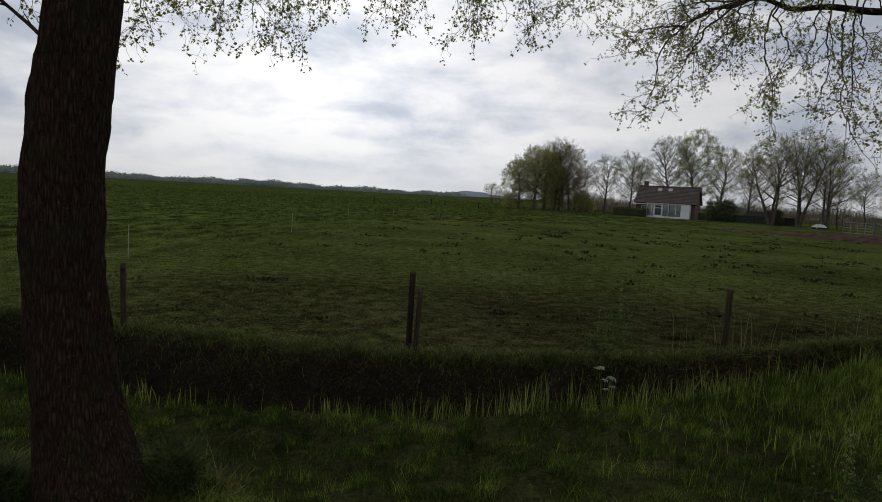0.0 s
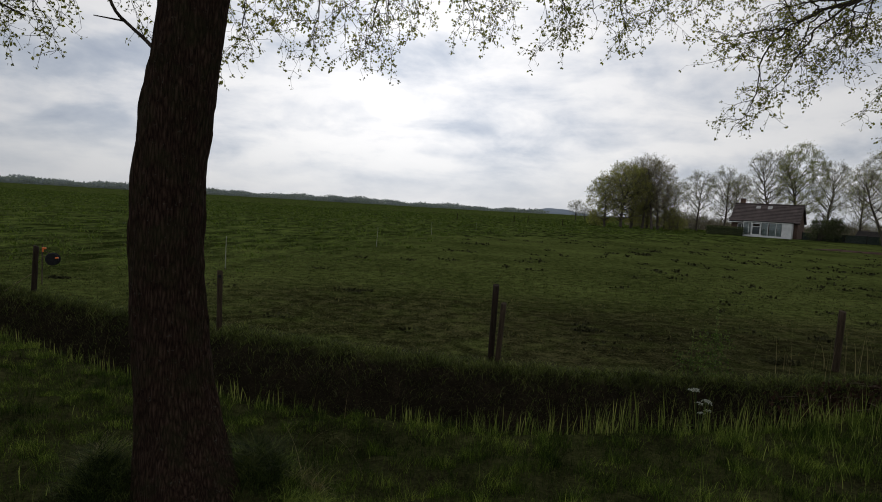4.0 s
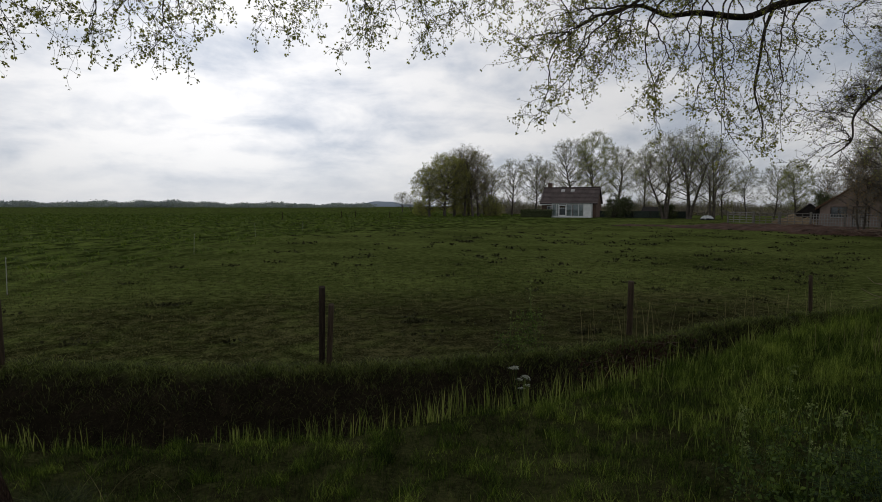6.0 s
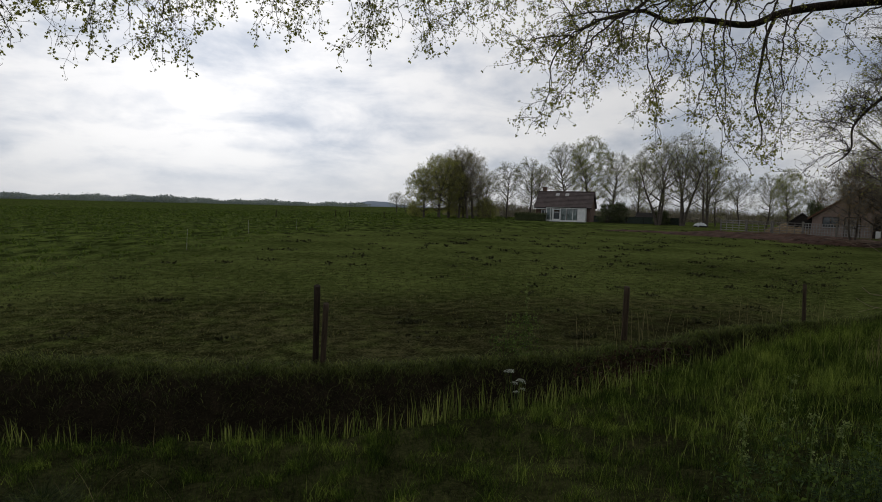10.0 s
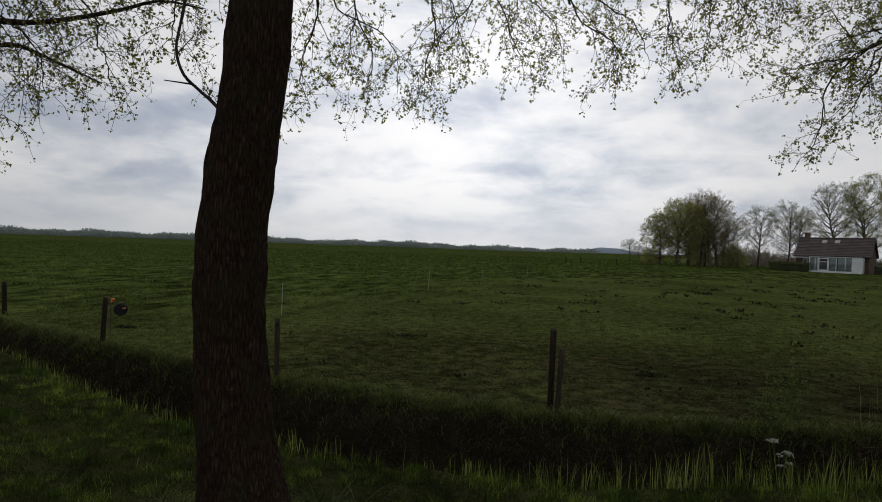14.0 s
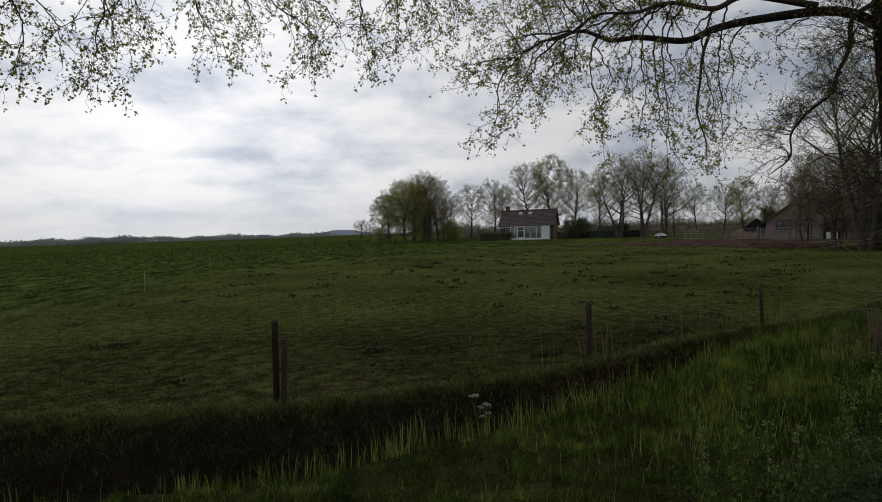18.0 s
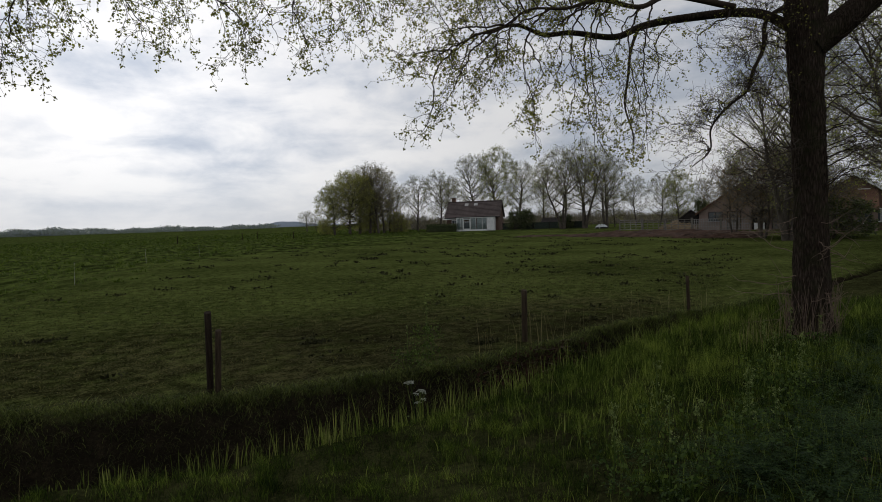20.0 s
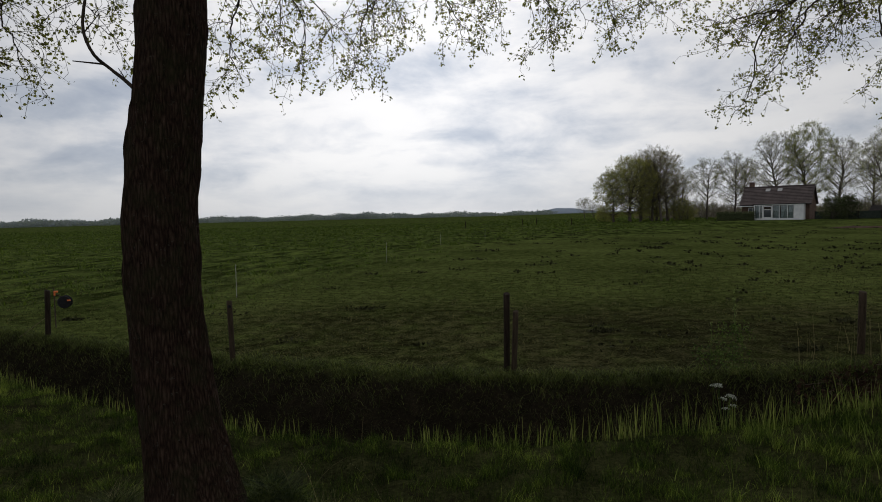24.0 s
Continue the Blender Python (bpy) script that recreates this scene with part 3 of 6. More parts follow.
    bx = np.repeat(x, k) + g.normal(0, 0.16, len(x) * k)
    by = np.repeat(y, k) + g.normal(0, 0.16, len(x) * k)
    size = np.repeat(g.uniform(0.07, 0.22, len(x)) * (1 + y / 150), k)
    stuff("tussocks", blades(g, on_ground(bx, by), size * g.uniform(0.6, 1.2, len(bx)), 0.025 + by * 0.0014, g.uniform(0.4, 1.4, len(bx)), 2, 0.25), M_LUSH, "lush tussocky grass of the ungrazed meadow", "grass")
    # reeds in clumps along the near edge of the water, short to the left and tall in the middle
    x = np.concatenate([g.uniform(-10, 11, 700), g.normal(1.9, 1.2, 130)])
    keep = g.uniform(0, 1, len(x)) < 0.50 + 0.22 * smooth(0.2, 3.2, x) + 0.7 * waves(x, x * 0, 31, 0.8)
    x = x[keep]
    y = near_edge(x) + np.abs(g.normal(0.26, 0.24, len(x))) * (1 - 0.35 * smooth(0.0, -2.5, x))
    tall = g.uniform(0.10, 0.30, len(x)) * (0.8 + 0.6 * smooth(-0.8, 1.5, x) + 0.3 * waves(x, x * 0, 33, 0.8))
    k = 3
    x, y, tall = np.repeat(x, k), np.repeat(y, k), np.repeat(tall, k)
    x, y, tall = x + g.normal(0, 0.09, len(x)), y + g.normal(0, 0.09, len(x)), tall * g.uniform(0.35, 1.2, len(x))
    base = on_ground(x, y)
    stuff("reeds", blades(g, base, tall + 0.8 * np.clip(0.05 - base[:, 2], 0, 0.6), g.uniform(0.0045, 0.0095, len(x)), np.abs(g.normal(0.07, 0.16, len(x))), 5, 0.03, True), M_REED, "young light green reed shoots along the ditch", "reeds")
    # dry stems
    x = np.concatenate([g.uniform(-6, 10, 14), g.normal(5.0, 0.7, 34), g.normal(9.0, 1.5, 26), g.normal(7.9, 0.5, 130)])
    y = np.concatenate([near_edge(x[:14]) + g.uniform(-0.3, 0.9, 14), far_edge(x[14:74]) + g.uniform(-0.1, 0.7, 60), 6.9 + g.normal(0, 0.4, 130)])
    stuff("dry_stems", blades(g, on_ground(x, y), g.uniform(0.3, 0.8, len(x)), g.uniform(0.003, 0.006, len(x)), g.uniform(0.02, 0.28, len(x)), 4, 0.05), M_STRAW, "dry straw-coloured stems along the ditch", "stems")


build_grass()


# ---- roadside trees ----
def trunk_mesh(name, mat, pts, radii, flare, seed, rings=170, sides=72, ridge=0.018):
    """A trunk with root flare, ribs of bark and an uneven round."""
    line = curve_points(pts, rings)
    zr = [p[2] for p in pts]
    v, t = [], []
    for i, c in enumerate(line):
        f = (c.z - line[0].z)
        r = float(np.interp(c.z, zr, radii))
        for k in range(sides):
            a = 2 * math.pi * k / sides
            q = Vector((math.cos(a), math.sin(a), 0))
            root = 1 + flare * math.exp(-f / 0.22) * (0.7 + 0.5 * math.sin(a * 5 + seed)) + 0.25 * flare * math.exp(-f / 0.8)
            lump = 0.05 * noise.noise(Vector((q.x * 1.3, q.y * 1.3, c.z * 0.8 + seed)))
            rib = noise.noise(Vector((q.x * r * 26, q.y * r * 26, c.z * 3.2 + seed))) + 0.6 * noise.noise(Vector((q.x * r * 60, q.y * r * 60, c.z * 9 + seed)))
            v.append(c + q * (r * (root + lump) + ridge * rib))
    for i in range(rings):
        for k in range(sides):
            a, b = i * sides + k, i * sides + (k + 1) % sides
            t += [(a, b, b + sides), (a, b + sides, a + sides)]
    return tri_mesh(name, np.array([tuple(p) for p in v]), np.array(t), mat, True)


def twig_spray(rng, ctrl, r0, twigs, reach, bunch, hang=0.5, every=1.0):
    """An arching branch with fans of side branches and twiglets; returns tube rows and leaf places."""
    pts = curve_points(ctrl, 30)
    sway = Vector((0, 0, 0))
    for i in range(1, len(pts)):
        sway = sway * 0.8 + Vector(rng.normal(size=3)) * 0.012
        pts[i] = pts[i] + sway
    rows, at = limb(pts, r0, 0.0025), []
    total, n = len(pts), max(5, twigs // 4)
    first = int(total * (1 - every))
    for q in range(n):
        f = (q + 0.5 + rng.uniform(-0.4, 0.4)) / n
        i = min(int(first + (total - 2 - first) * f), total - 2)
        p = pts[i].copy()
        tan = (pts[i + 1] - pts[i]).normalized()
        flat = tan.cross(Vector((0, 0, 1)))
        flat = (flat + Vector(rng.normal(size=3)) * 0.55).normalized() * (1 if q % 2 else -1)
        d = (tan * 0.7 + flat * 0.75 + Vector((0, 0, 0.12))).normalized()
        m = 9
        step = reach * (1.15 - 0.55 * f) * rng.uniform(0.6, 1.25) / m
        r = max(0.0028, min(0.007, r0 * 0.45) * (1 - 0.5 * f))
        for k in range(m):
            e = p + d * step
            rows.append((*p, *e, r, r * 0.88))
            r, p = r * 0.88, e
            d = (d + Vector(rng.normal(size=3)) * 0.17 + Vector((0, 0, -0.11 * hang))).normalized()
            for _ in range(1 + (rng.uniform() < 0.25)):
                s = (d * 0.75 + Vector(rng.normal(size=3)) * 0.6).normalized()
                ln = rng.uniform(0.04, 0.12)
                h = p + s * ln
                rows.append((*p, *h, 0.0021, 0.0017))
                s = (s + Vector(rng.normal(size=3)) * 0.45 + Vector((0, 0, -0.1))).normalized()
                u = h + s * ln * 0.9
                rows.append((*h, *u, 0.0017, 0.0012))
                at += [u] if rng.uniform() < 0.7 else [h, u]
        at.append(p)
    at.append(pts[-1])
    cen = np.array([tuple(p) for p in at])
    pos = np.repeat(cen, bunch, 0) + rng.normal(0, 0.013, (len(cen) * bunch, 3))
    return rows, pos


def crown_above(rng, top, centre, size, count, z_min):
    """High limbs and leaves that shade the verge."""
    rows, pos = [], []
    for _ in range(count):
        a = rng.uniform(0, 6.28)
        tip = Vector((centre[0] + size[0] * math.cos(a) * rng.uniform(0.3, 1), centre[1] + size[1] * math.sin(a) * rng.uniform(0.3, 1), centre[2] + size[2] * rng.uniform(-0.4, 1)))
        tip.z = max(tip.z, z_min)
        mid = Vector(top).lerp(tip, 0.5) + Vector((0, 0, rng.uniform(0.3, 1.0)))
        r, p = twig_spray(rng, (top, mid, tip), 0.05, 60, 1.2, 5, 0.3, 0.7)
        rows += r
        pos.append(p)
    return rows, np.concatenate(pos)


def hang_leaves(rng, spray, parent, size):
    """Hangs the twigs of a spray and its leaves on a bough."""
    rows, pos = spray
    tagged(part("twig", tri_mesh("twig", *tubes(rows, 3), M_TWIG), M_TWIG, parent), kind="stuff")
    tagged(part("leaf", tri_mesh("leaf", *leaves(rng, pos, size, 0.2), M_LEAF_NEAR), M_LEAF_NEAR, parent), kind="stuff")


def hanging_spray(g, tree, a, tip, twigs, leaf=0.031, bunch=4):
    """A thin bough from the stem whose end arches down to its tip."""
    a, tip = Vector(a), Vector(tip) + Vector((0, 0, 0.27))
    out = Vector((tip.x - a.x, tip.y - a.y, 0))
    way = out.normalized()
    b = a + out * 0.45 + Vector((0, 0, 0.6))
    c = tip - way * g.uniform(0.45, 0.9) + Vector((g.normal(0, 0.25), g.normal(0, 0.2), g.uniform(0.75, 1.1)))
    e = tip - way * g.uniform(0.1, 0.3) + Vector((g.normal(0, 0.1), g.normal(0, 0.1), 0.38))
    bough = part("bough", tri_mesh("bough", *tubes(limb(curve_points((a, b, c), 10), 0.045, 0.013), 7), M_TWIG, True), M_TWIG, tree)
    hang_leaves(g, twig_spray(g, (b, c, e, tip), 0.015, twigs, 0.80, bunch, 0.9, 0.72), bough, leaf)


def build_left_tree():
    g = np.random.default_rng(5)
    base = (-1.83, 3.45, float(height(-1.83, 3.45)) - 0.08)
    tree = thing("roadside_tree", Matrix.Identity(4), "tall roadside tree with a dark ridged trunk and young leaves", "tree", "roadside trees")
    part("trunk", trunk_mesh("trunk", M_BARK_NEAR, [base, (-1.975, 3.45, 1.0), (-2.035, 3.42, 2.1), (-1.90, 3.45, 3.7), (-1.89, 3.5, 6.5), (-1.9, 3.5, 10.0)],
                             [0.238, 0.212, 0.199, 0.185, 0.165, 0.06], 0.42, 2.0), M_BARK_NEAR, tree, "dark brown ridged bark")
    # where each drooping spray ends
    tips = [(-4.6, 4.0, 2.62), (-4.2, 4.3, 3.0), (-3.8, 4.6, 3.1), (-3.45, 4.9, 3.4), (-3.3, 6.0, 3.9), (-2.8, 6.37, 3.34), (-2.4, 6.8, 3.62), (-1.87, 7.21, 3.54), (-1.6, 7.3, 4.02), (-1.2, 7.3, 4.15),
            (-0.6, 7.5, 3.95), (-0.1, 7.5, 4.2), (0.42, 7.5, 3.82), (0.85, 7.4, 4.08), (1.2, 7.4, 3.98), (1.5, 7.5, 4.22), (1.75, 7.3, 4.4), (2.05, 7.6, 4.5), (2.3, 7.5, 4.6), (-5.2, 4.4, 3.3), (-5.6, 4.9, 3.6), (-4.9, 4.9, 3.9)]
    own = [t for t in tips if t[0] > -3.6]
    more = [(x + g.normal(0, 0.28), y + g.normal(0, 0.25), z + g.uniform(0.25, 0.75)) for x, y, z in own[::2]]
    for i, tip in enumerate(own + more):
        hanging_spray(g, tree, (-1.95, 3.5, 5.3 + 0.12 * (i % 6)), tip, 44)
    # small dead-looking side branch low on the trunk
    side = curve_points([(-2.04, 3.30, 2.90), (-2.15, 3.34, 2.99), (-2.26, 3.37, 3.07), (-2.31, 3.30, 3.14), (-2.34, 3.27, 3.28), (-2.32, 3.29, 3.5), (-2.38, 3.4, 3.85), (-2.7, 3.5, 4.4)], 24)
    part("side_branch", tri_mesh("side_branch", *tubes(limb(side, 0.011, 0.006) + [(*side[8], *(side[8] + Vector((-0.17, -0.03, 0.02))), 0.006, 0.003), (*side[3], *(side[3] + Vector((-0.05, 0.0, 0.08))), 0.004, 0.002), (*side[13], *(side[13] + Vector((0.1, 0.0, 0.1))), 0.004, 0.002)], 6), M_TWIG, True), M_TWIG, tree)
    hang_leaves(g, crown_above(g, (-1.93, 3.5, 7.0), (-1.9, 3.6, 8.4), (4.5, 3.8, 2.0), 17, 6.4), tree, 0.04)


build_left_tree()


def build_next_tree():
    """The next tree of the row, with long boughs over the verge."""
    g = np.random.default_rng(8)
    base = (-9.4, 3.4, float(height(-9.4, 3.4)) - 0.08)
    tree = thing("roadside_tree", Matrix.Identity(4), "roadside tree with long thin boughs over the verge", "tree", "roadside trees")
    part("trunk", trunk_mesh("trunk", M_BARK_NEAR, [base, (-9.4, 3.4, 1.0), (-9.4, 3.4, 2.4), (-9.35, 3.4, 4.0), (-9.3, 3.4, 6.5), (-9.3, 3.4, 10.0)],
                             [0.25, 0.23, 0.21, 0.20, 0.17, 0.06], 0.4, 4.0, 60, 48), M_BARK_NEAR, tree, "dark brown ridged bark")
    for ctrl, tw, thick in ((((-9.3, 3.4, 5.0), (-7.6, 3.7, 4.5), (-5.8, 4.1, 4.0), (-4.84, 4.32, 3.93), (-4.42, 4.47, 3.95), (-3.84, 4.58, 4.06), (-3.45, 4.63, 4.15), (-3.1, 4.7, 4.1)), 84, 0.045),
                            (((-9.3, 3.4, 4.7), (-7.4, 3.9, 4.2), (-5.6, 4.25, 3.75), (-4.84, 4.33, 3.72), (-4.53, 4.36, 3.71), (-4.12, 4.34, 3.55), (-3.77, 4.38, 3.40)), 72, 0.036),
                            (((-9.3, 3.4, 5.4), (-7.2, 3.9, 4.9), (-5.4, 4.3, 4.45), (-4.5, 4.5, 4.3), (-3.7, 4.7, 4.4), (-3.2, 4.8, 4.3)), 72, 0.04)):
        bough = part("bough", tri_mesh("bough", *tubes(limb(curve_points(ctrl, 30), thick, 0.006), 8), M_TWIG, True), M_TWIG, tree, "long thin bough")
        hang_leaves(g, twig_spray(g, ctrl, 0.010, tw, 0.75, 3, 0.9, 0.55), bough, 0.026)
    for i, tip in enumerate([(-4.6, 4.0, 2.62), (-4.2, 4.3, 3.0), (-3.8, 4.6, 3.1), (-5.2, 4.4, 3.3), (-5.6, 4.9, 3.6), (-4.9, 4.9, 3.9), (-4.4, 4.6, 3.5), (-5.0, 4.2, 3.0), (-4.0, 4.7, 3.6)]):
        hanging_spray(g, tree, (-9.3, 3.4, 5.0 + 0.15 * (i % 5)), tip, 34, 0.026, 3)


build_next_tree()


def build_right_tree():
    g = np.random.default_rng(6)
    base = (8.41, 6.81, float(height(8.41, 6.81)) - 0.08)
    tree = thing("roadside_tree", Matrix.Identity(4), "large roadside tree with ribbed trunk and wide overhanging limb", "tree", "roadside trees")
    part("trunk", trunk_mesh("trunk", M_BARK_OAK, [base, (8.42, 6.80, 1.4), (8.41, 6.81, 2.6), (8.37, 6.83, 4.0), (8.36, 6.84, 5.2), (8.4, 6.8, 7.5)],
                             [0.252, 0.23, 0.215, 0.22, 0.28, 0.18], 0.5, 7.0, 170, 80, 0.026), M_BARK_OAK, tree, "grey-brown ribbed bark")
    top = curve_points([(8.35, 6.85, 4.75), (7.9, 7.3, 5.2), (7.13, 8.03, 5.29), (6.57, 8.25, 5.2), (6.12, 8.35, 5.03), (5.5, 8.6, 5.13), (5.05, 8.7, 5.10), (4.6, 8.72, 5.22), (4.19, 8.81, 5.14), (3.85, 8.78, 5.0), (3.6, 8.85, 4.8)], 60)
    low = curve_points([(7.6, 7.4, 5.3), (6.6, 7.6, 5.45), (6.0, 7.55, 5.22), (5.4, 7.65, 5.30), (4.8, 7.6, 5.12), (4.3, 7.7, 5.1), (3.9, 7.7, 4.85)], 44)
    other = curve_points([(8.4, 6.75, 4.6), (8.85, 6.4, 5.05), (9.5, 5.95, 5.8), (10.5, 5.7, 7.0)], 20)
    upper = part("limb", tri_mesh("limb", *tubes(limb(top, 0.076, 0.007), 14), M_BARK_OAK, True), M_BARK_OAK, tree)
    lower = part("limb", tri_mesh("limb", *tubes(limb(low, 0.05, 0.007), 10), M_TWIG, True), M_TWIG, tree)
    part("limb", tri_mesh("limb", *tubes(limb(other, 0.22, 0.12), 14), M_BARK_OAK, True), M_BARK_OAK, tree)
    tips = [(2.55, 7.75, 3.04), (2.75, 7.6, 3.42), (2.6, 7.8, 4), (3.25, 7.5, 3.8), (3.4, 7.3, 3.7), (3.8, 7.1, 3.32), (4.1, 7.15, 2.94), (4.4, 6.9, 3.18), (4.62, 6.6, 2.68), (4.94, 6.6, 2.56),
            (5.2, 6.7, 2.98), (5.5, 6.7, 2.78), (3.5, 7.7, 4.1), (4.8, 7, 3.48), (6.9, 7.25, 4.35), (2.3, 7.9, 4.25), (3.6, 7.4, 3.9), (4.3, 7.2, 3.63),
            (6.3, 7.9, 3.78), (5.4, 7.5, 4.2), (4.6, 8, 4.4), (3.3, 8.2, 4.2), (2.9, 8.2, 4.6), (3.9, 8.1, 4.5), (6, 7.6, 4.4)]
    for i, tip in enumerate(tips):
        tip = Vector(tip)
        src = low if i % 3 else top
        a = min(src, key=lambda p: abs(p.x - tip.x - 0.75))
        b = a.lerp(tip, 0.3) + Vector((-0.15, 0.0, 0.06))
        c = a.lerp(tip, 0.65) + Vector((g.normal(-0.05, 0.12), g.normal(0, 0.12), 0.12))
        tip.z += 0.15
        hang_leaves(g, twig_spray(g, (a, b, c, tip), 0.017, 30, 0.62, 4, 0.9, 0.62), lower if i % 3 else upper, 0.031)
    # sprays that rise above the limbs and nod over
    for i in range(18):
        src = top if i % 2 else low
        a = src[int(len(src) * (0.35 + 0.62 * (i + 0.5) / 18))]
        tip = a + Vector((-g.uniform(0.3, 1.1), g.uniform(-0.7, 0.5), g.uniform(-0.15, 0.65)))
        m = a.lerp(tip, 0.5) + Vector((0, 0, 0.35))
        hang_leaves(g, twig_spray(g, (a, m, tip), 0.012, 40, 0.6, 4, 0.6, 0.8), upper if i % 2 else lower, 0.031)
    # a crooked branch below the limb, bare at first
    drop = [(6.5, 8.27, 5.15), (6.37, 8.28, 4.81), (6.27, 8.23, 4.36), (6.17, 8.18, 3.92), (6.2, 8.03, 3.47), (6.1, 7.9, 3.2)]
    second = part("hanging_branch", tri_mesh("hanging_branch", *tubes(limb(curve_points(drop, 24), 0.028, 0.006), 8), M_TWIG, True), M_TWIG, tree)
    hang_leaves(g, twig_spray(g, drop, 0.012, 48, 0.5, 2, 0.8, 0.75), second, 0.031)
    # the crooked branch that hangs beside the trunk
    hang = [(8.1, 6.95, 5.2), (7.83, 7.04, 5.0), (7.76, 7.03, 4.59), (7.60, 7.07, 4.25), (7.50, 7.07, 3.98), (7.22, 7.21, 3.72), (7.10, 7.37, 3.45), (7.08, 7.37, 3.13), (6.86, 7.5, 2.90)]
    crook = part("hanging_branch", tri_mesh("hanging_branch", *tubes(limb(curve_points(hang, 48), 0.036, 0.007), 8), M_TWIG, True), M_TWIG, tree)
    for k in range(30):
        s = Vector(hang[1 + k % 7])
        e = s + Vector((-g.uniform(-0.35, 0.95), g.uniform(-0.5, 0.5), -g.uniform(-0.5, 0.45)))
        r, p = twig_spray(g, (s, s.lerp(e, 0.5) + Vector((0, 0, 0.12)), e), 0.009, 28, 0.5, 1, 0.4, 0.9)
        hang_leaves(g, (r, p[::2]), crook, 0.030)
    # bare shoots on the trunk
    for k in range(44):
        a = g.uniform(0, 6.28) if k % 3 else g.uniform(-1.6, 0.6)
        z = g.uniform(2.4, 4.9)
        s = Vector((8.40 + 0.19 * math.cos(a), 6.81 + 0.19 * math.sin(a), z))
        e = s + Vector((math.cos(a) * g.uniform(0.5, 1.7), math.sin(a) * g.uniform(0.5, 1.6), g.uniform(-0.5, 0.9)))
        r, p = twig_spray(g, (s, s.lerp(e, 0.5) + Vector((0, 0, 0.1)), e), 0.009, 25, 0.45, 1, 0.1, 0.9)
        tagged(part("shoot", tri_mesh("shoot", *tubes(r, 4), M_TWIG), M_TWIG, tree), kind="stuff")
    hang_leaves(g, crown_above(g, (8.5, 6.6, 7.0), (8.0, 6.6, 9.0), (5.0, 4.2, 2.2), 20, 6.8), tree, 0.042)
    # a broom of withered shoots close round the foot
    rows = []
    for k in range(170):
        a, r = g.uniform(0, 6.28), g.uniform(0.25, 0.38)
        p = Vector((8.41 + r * math.cos(a), 6.81 + r * math.sin(a), 0.0))
        p.z = float(height(p.x, p.y)) - 0.03
        d = Vector((-math.cos(a) * g.uniform(-0.25, 0.22), -math.sin(a) * g.uniform(-0.25, 0.22), 1.0)).normalized()
        w = g.uniform(0.003, 0.007)
        for q in range(4):
            e = p + d * g.uniform(0.1, 0.28)
            rows.append((*p, *e, w, w * 0.8))
            p, w = e, w * 0.8
            d = (d + Vector(g.normal(size=3)) * 0.12).normalized()
    tagged(part("basal_shoot", tri_mesh("basal_shoot", *tubes(rows, 4), M_DEADTWIG), M_DEADTWIG, tree, "broom of withered shoots round the foot"), kind="stuff")
    # pale dead shoots round the foot
    for k in range(22):
        rows = []
        a = g.uniform(1.6, 5.6)
        s = Vector((8.41 + 0.20 * math.cos(a), 6.81 + 0.20 * math.sin(a), g.uniform(0.6, 2.3)))
        d = Vector((math.cos(a), math.sin(a), g.uniform(-0.3, 0.5)))
        p, r = s, 0.008
        for q in range(7):
            n = p + d * (g.uniform(0.04, 0.1) if k > 4 else g.uniform(0.1, 0.2))
            rows.append((*p, *n, r, r * 0.85))
            if q in (2, 4):
                rows.append((*n, *(n + Vector(g.normal(size=3)) * 0.16), r * 0.6, 0.002))
            p, r = n, r * 0.85
            d = (d + Vector(g.normal(size=3)) * 0.3).normalized()
        part("dead_shoot", tri_mesh("dead_shoot", *tubes(rows, 5), M_DEADTWIG), M_DEADTWIG, tree, "pale dead shoot on the trunk")


build_right_tree()


# ---- fence posts and wire ----
def build_post(x, y, tall, r, lean=(0, 0), mat=None, label="", insulated=False):
    mat = mat or M_POST
    ob = thing("fence_post", pose(x, y, float(height(x, y)) - 0.25, lean[0], lean[1], random.uniform(0, 90)), label or "weathered round wooden fence post beside the ditch", "fence post", "fence posts")
    n = 12
    bm = bmesh.new()
    rings = []
    for i in range(9):
        z = (tall + 0.25) * i / 8
        ring = [bm.verts.new(((r * (1 + 0.07 * noise.noise(Vector((math.cos(a), math.sin(a), z * 3 + x)))) * math.cos(a)), r * (1 + 0.07 * noise.noise(Vector((math.sin(a), math.cos(a), z * 3 + y)))) * math.sin(a), z + (0.012 * math.cos(a + x) if i == 8 else 0))) for a in [6.2832 * k / n for k in range(n)]]
        rings.append(ring)
    for a, b in zip(rings, rings[1:]):
        for k in range(n):
            bm.faces.new((a[k], a[(k + 1) % n], b[(k + 1) % n], b[k])).smooth = True
    cap = bm.faces.new(rings[-1])
    bmesh.ops.inset_individual(bm, faces=[cap], thickness=r * 0.12, depth=0.008)
    shaft = part("shaft", bm, mat, ob)
    if insulated:
        top = tall + 0.25
        bm = bmesh.new()
        bmesh.ops.create_cone(bm, cap_ends=True, segments=10, radius1=0.016, radius2=0.012, depth=0.05, matrix=pose(0, -r - 0.02, top - 0.08, 90))
        bmesh.ops.create_cone(bm, cap_ends=True, segments=10, radius1=0.026, radius2=0.026, depth=0.014, matrix=pose(0, -r - 0.035, top - 0.08, 90))
        part("insulator", bm, M_BLACK, shaft, "black plastic wire insulator")
    return ob


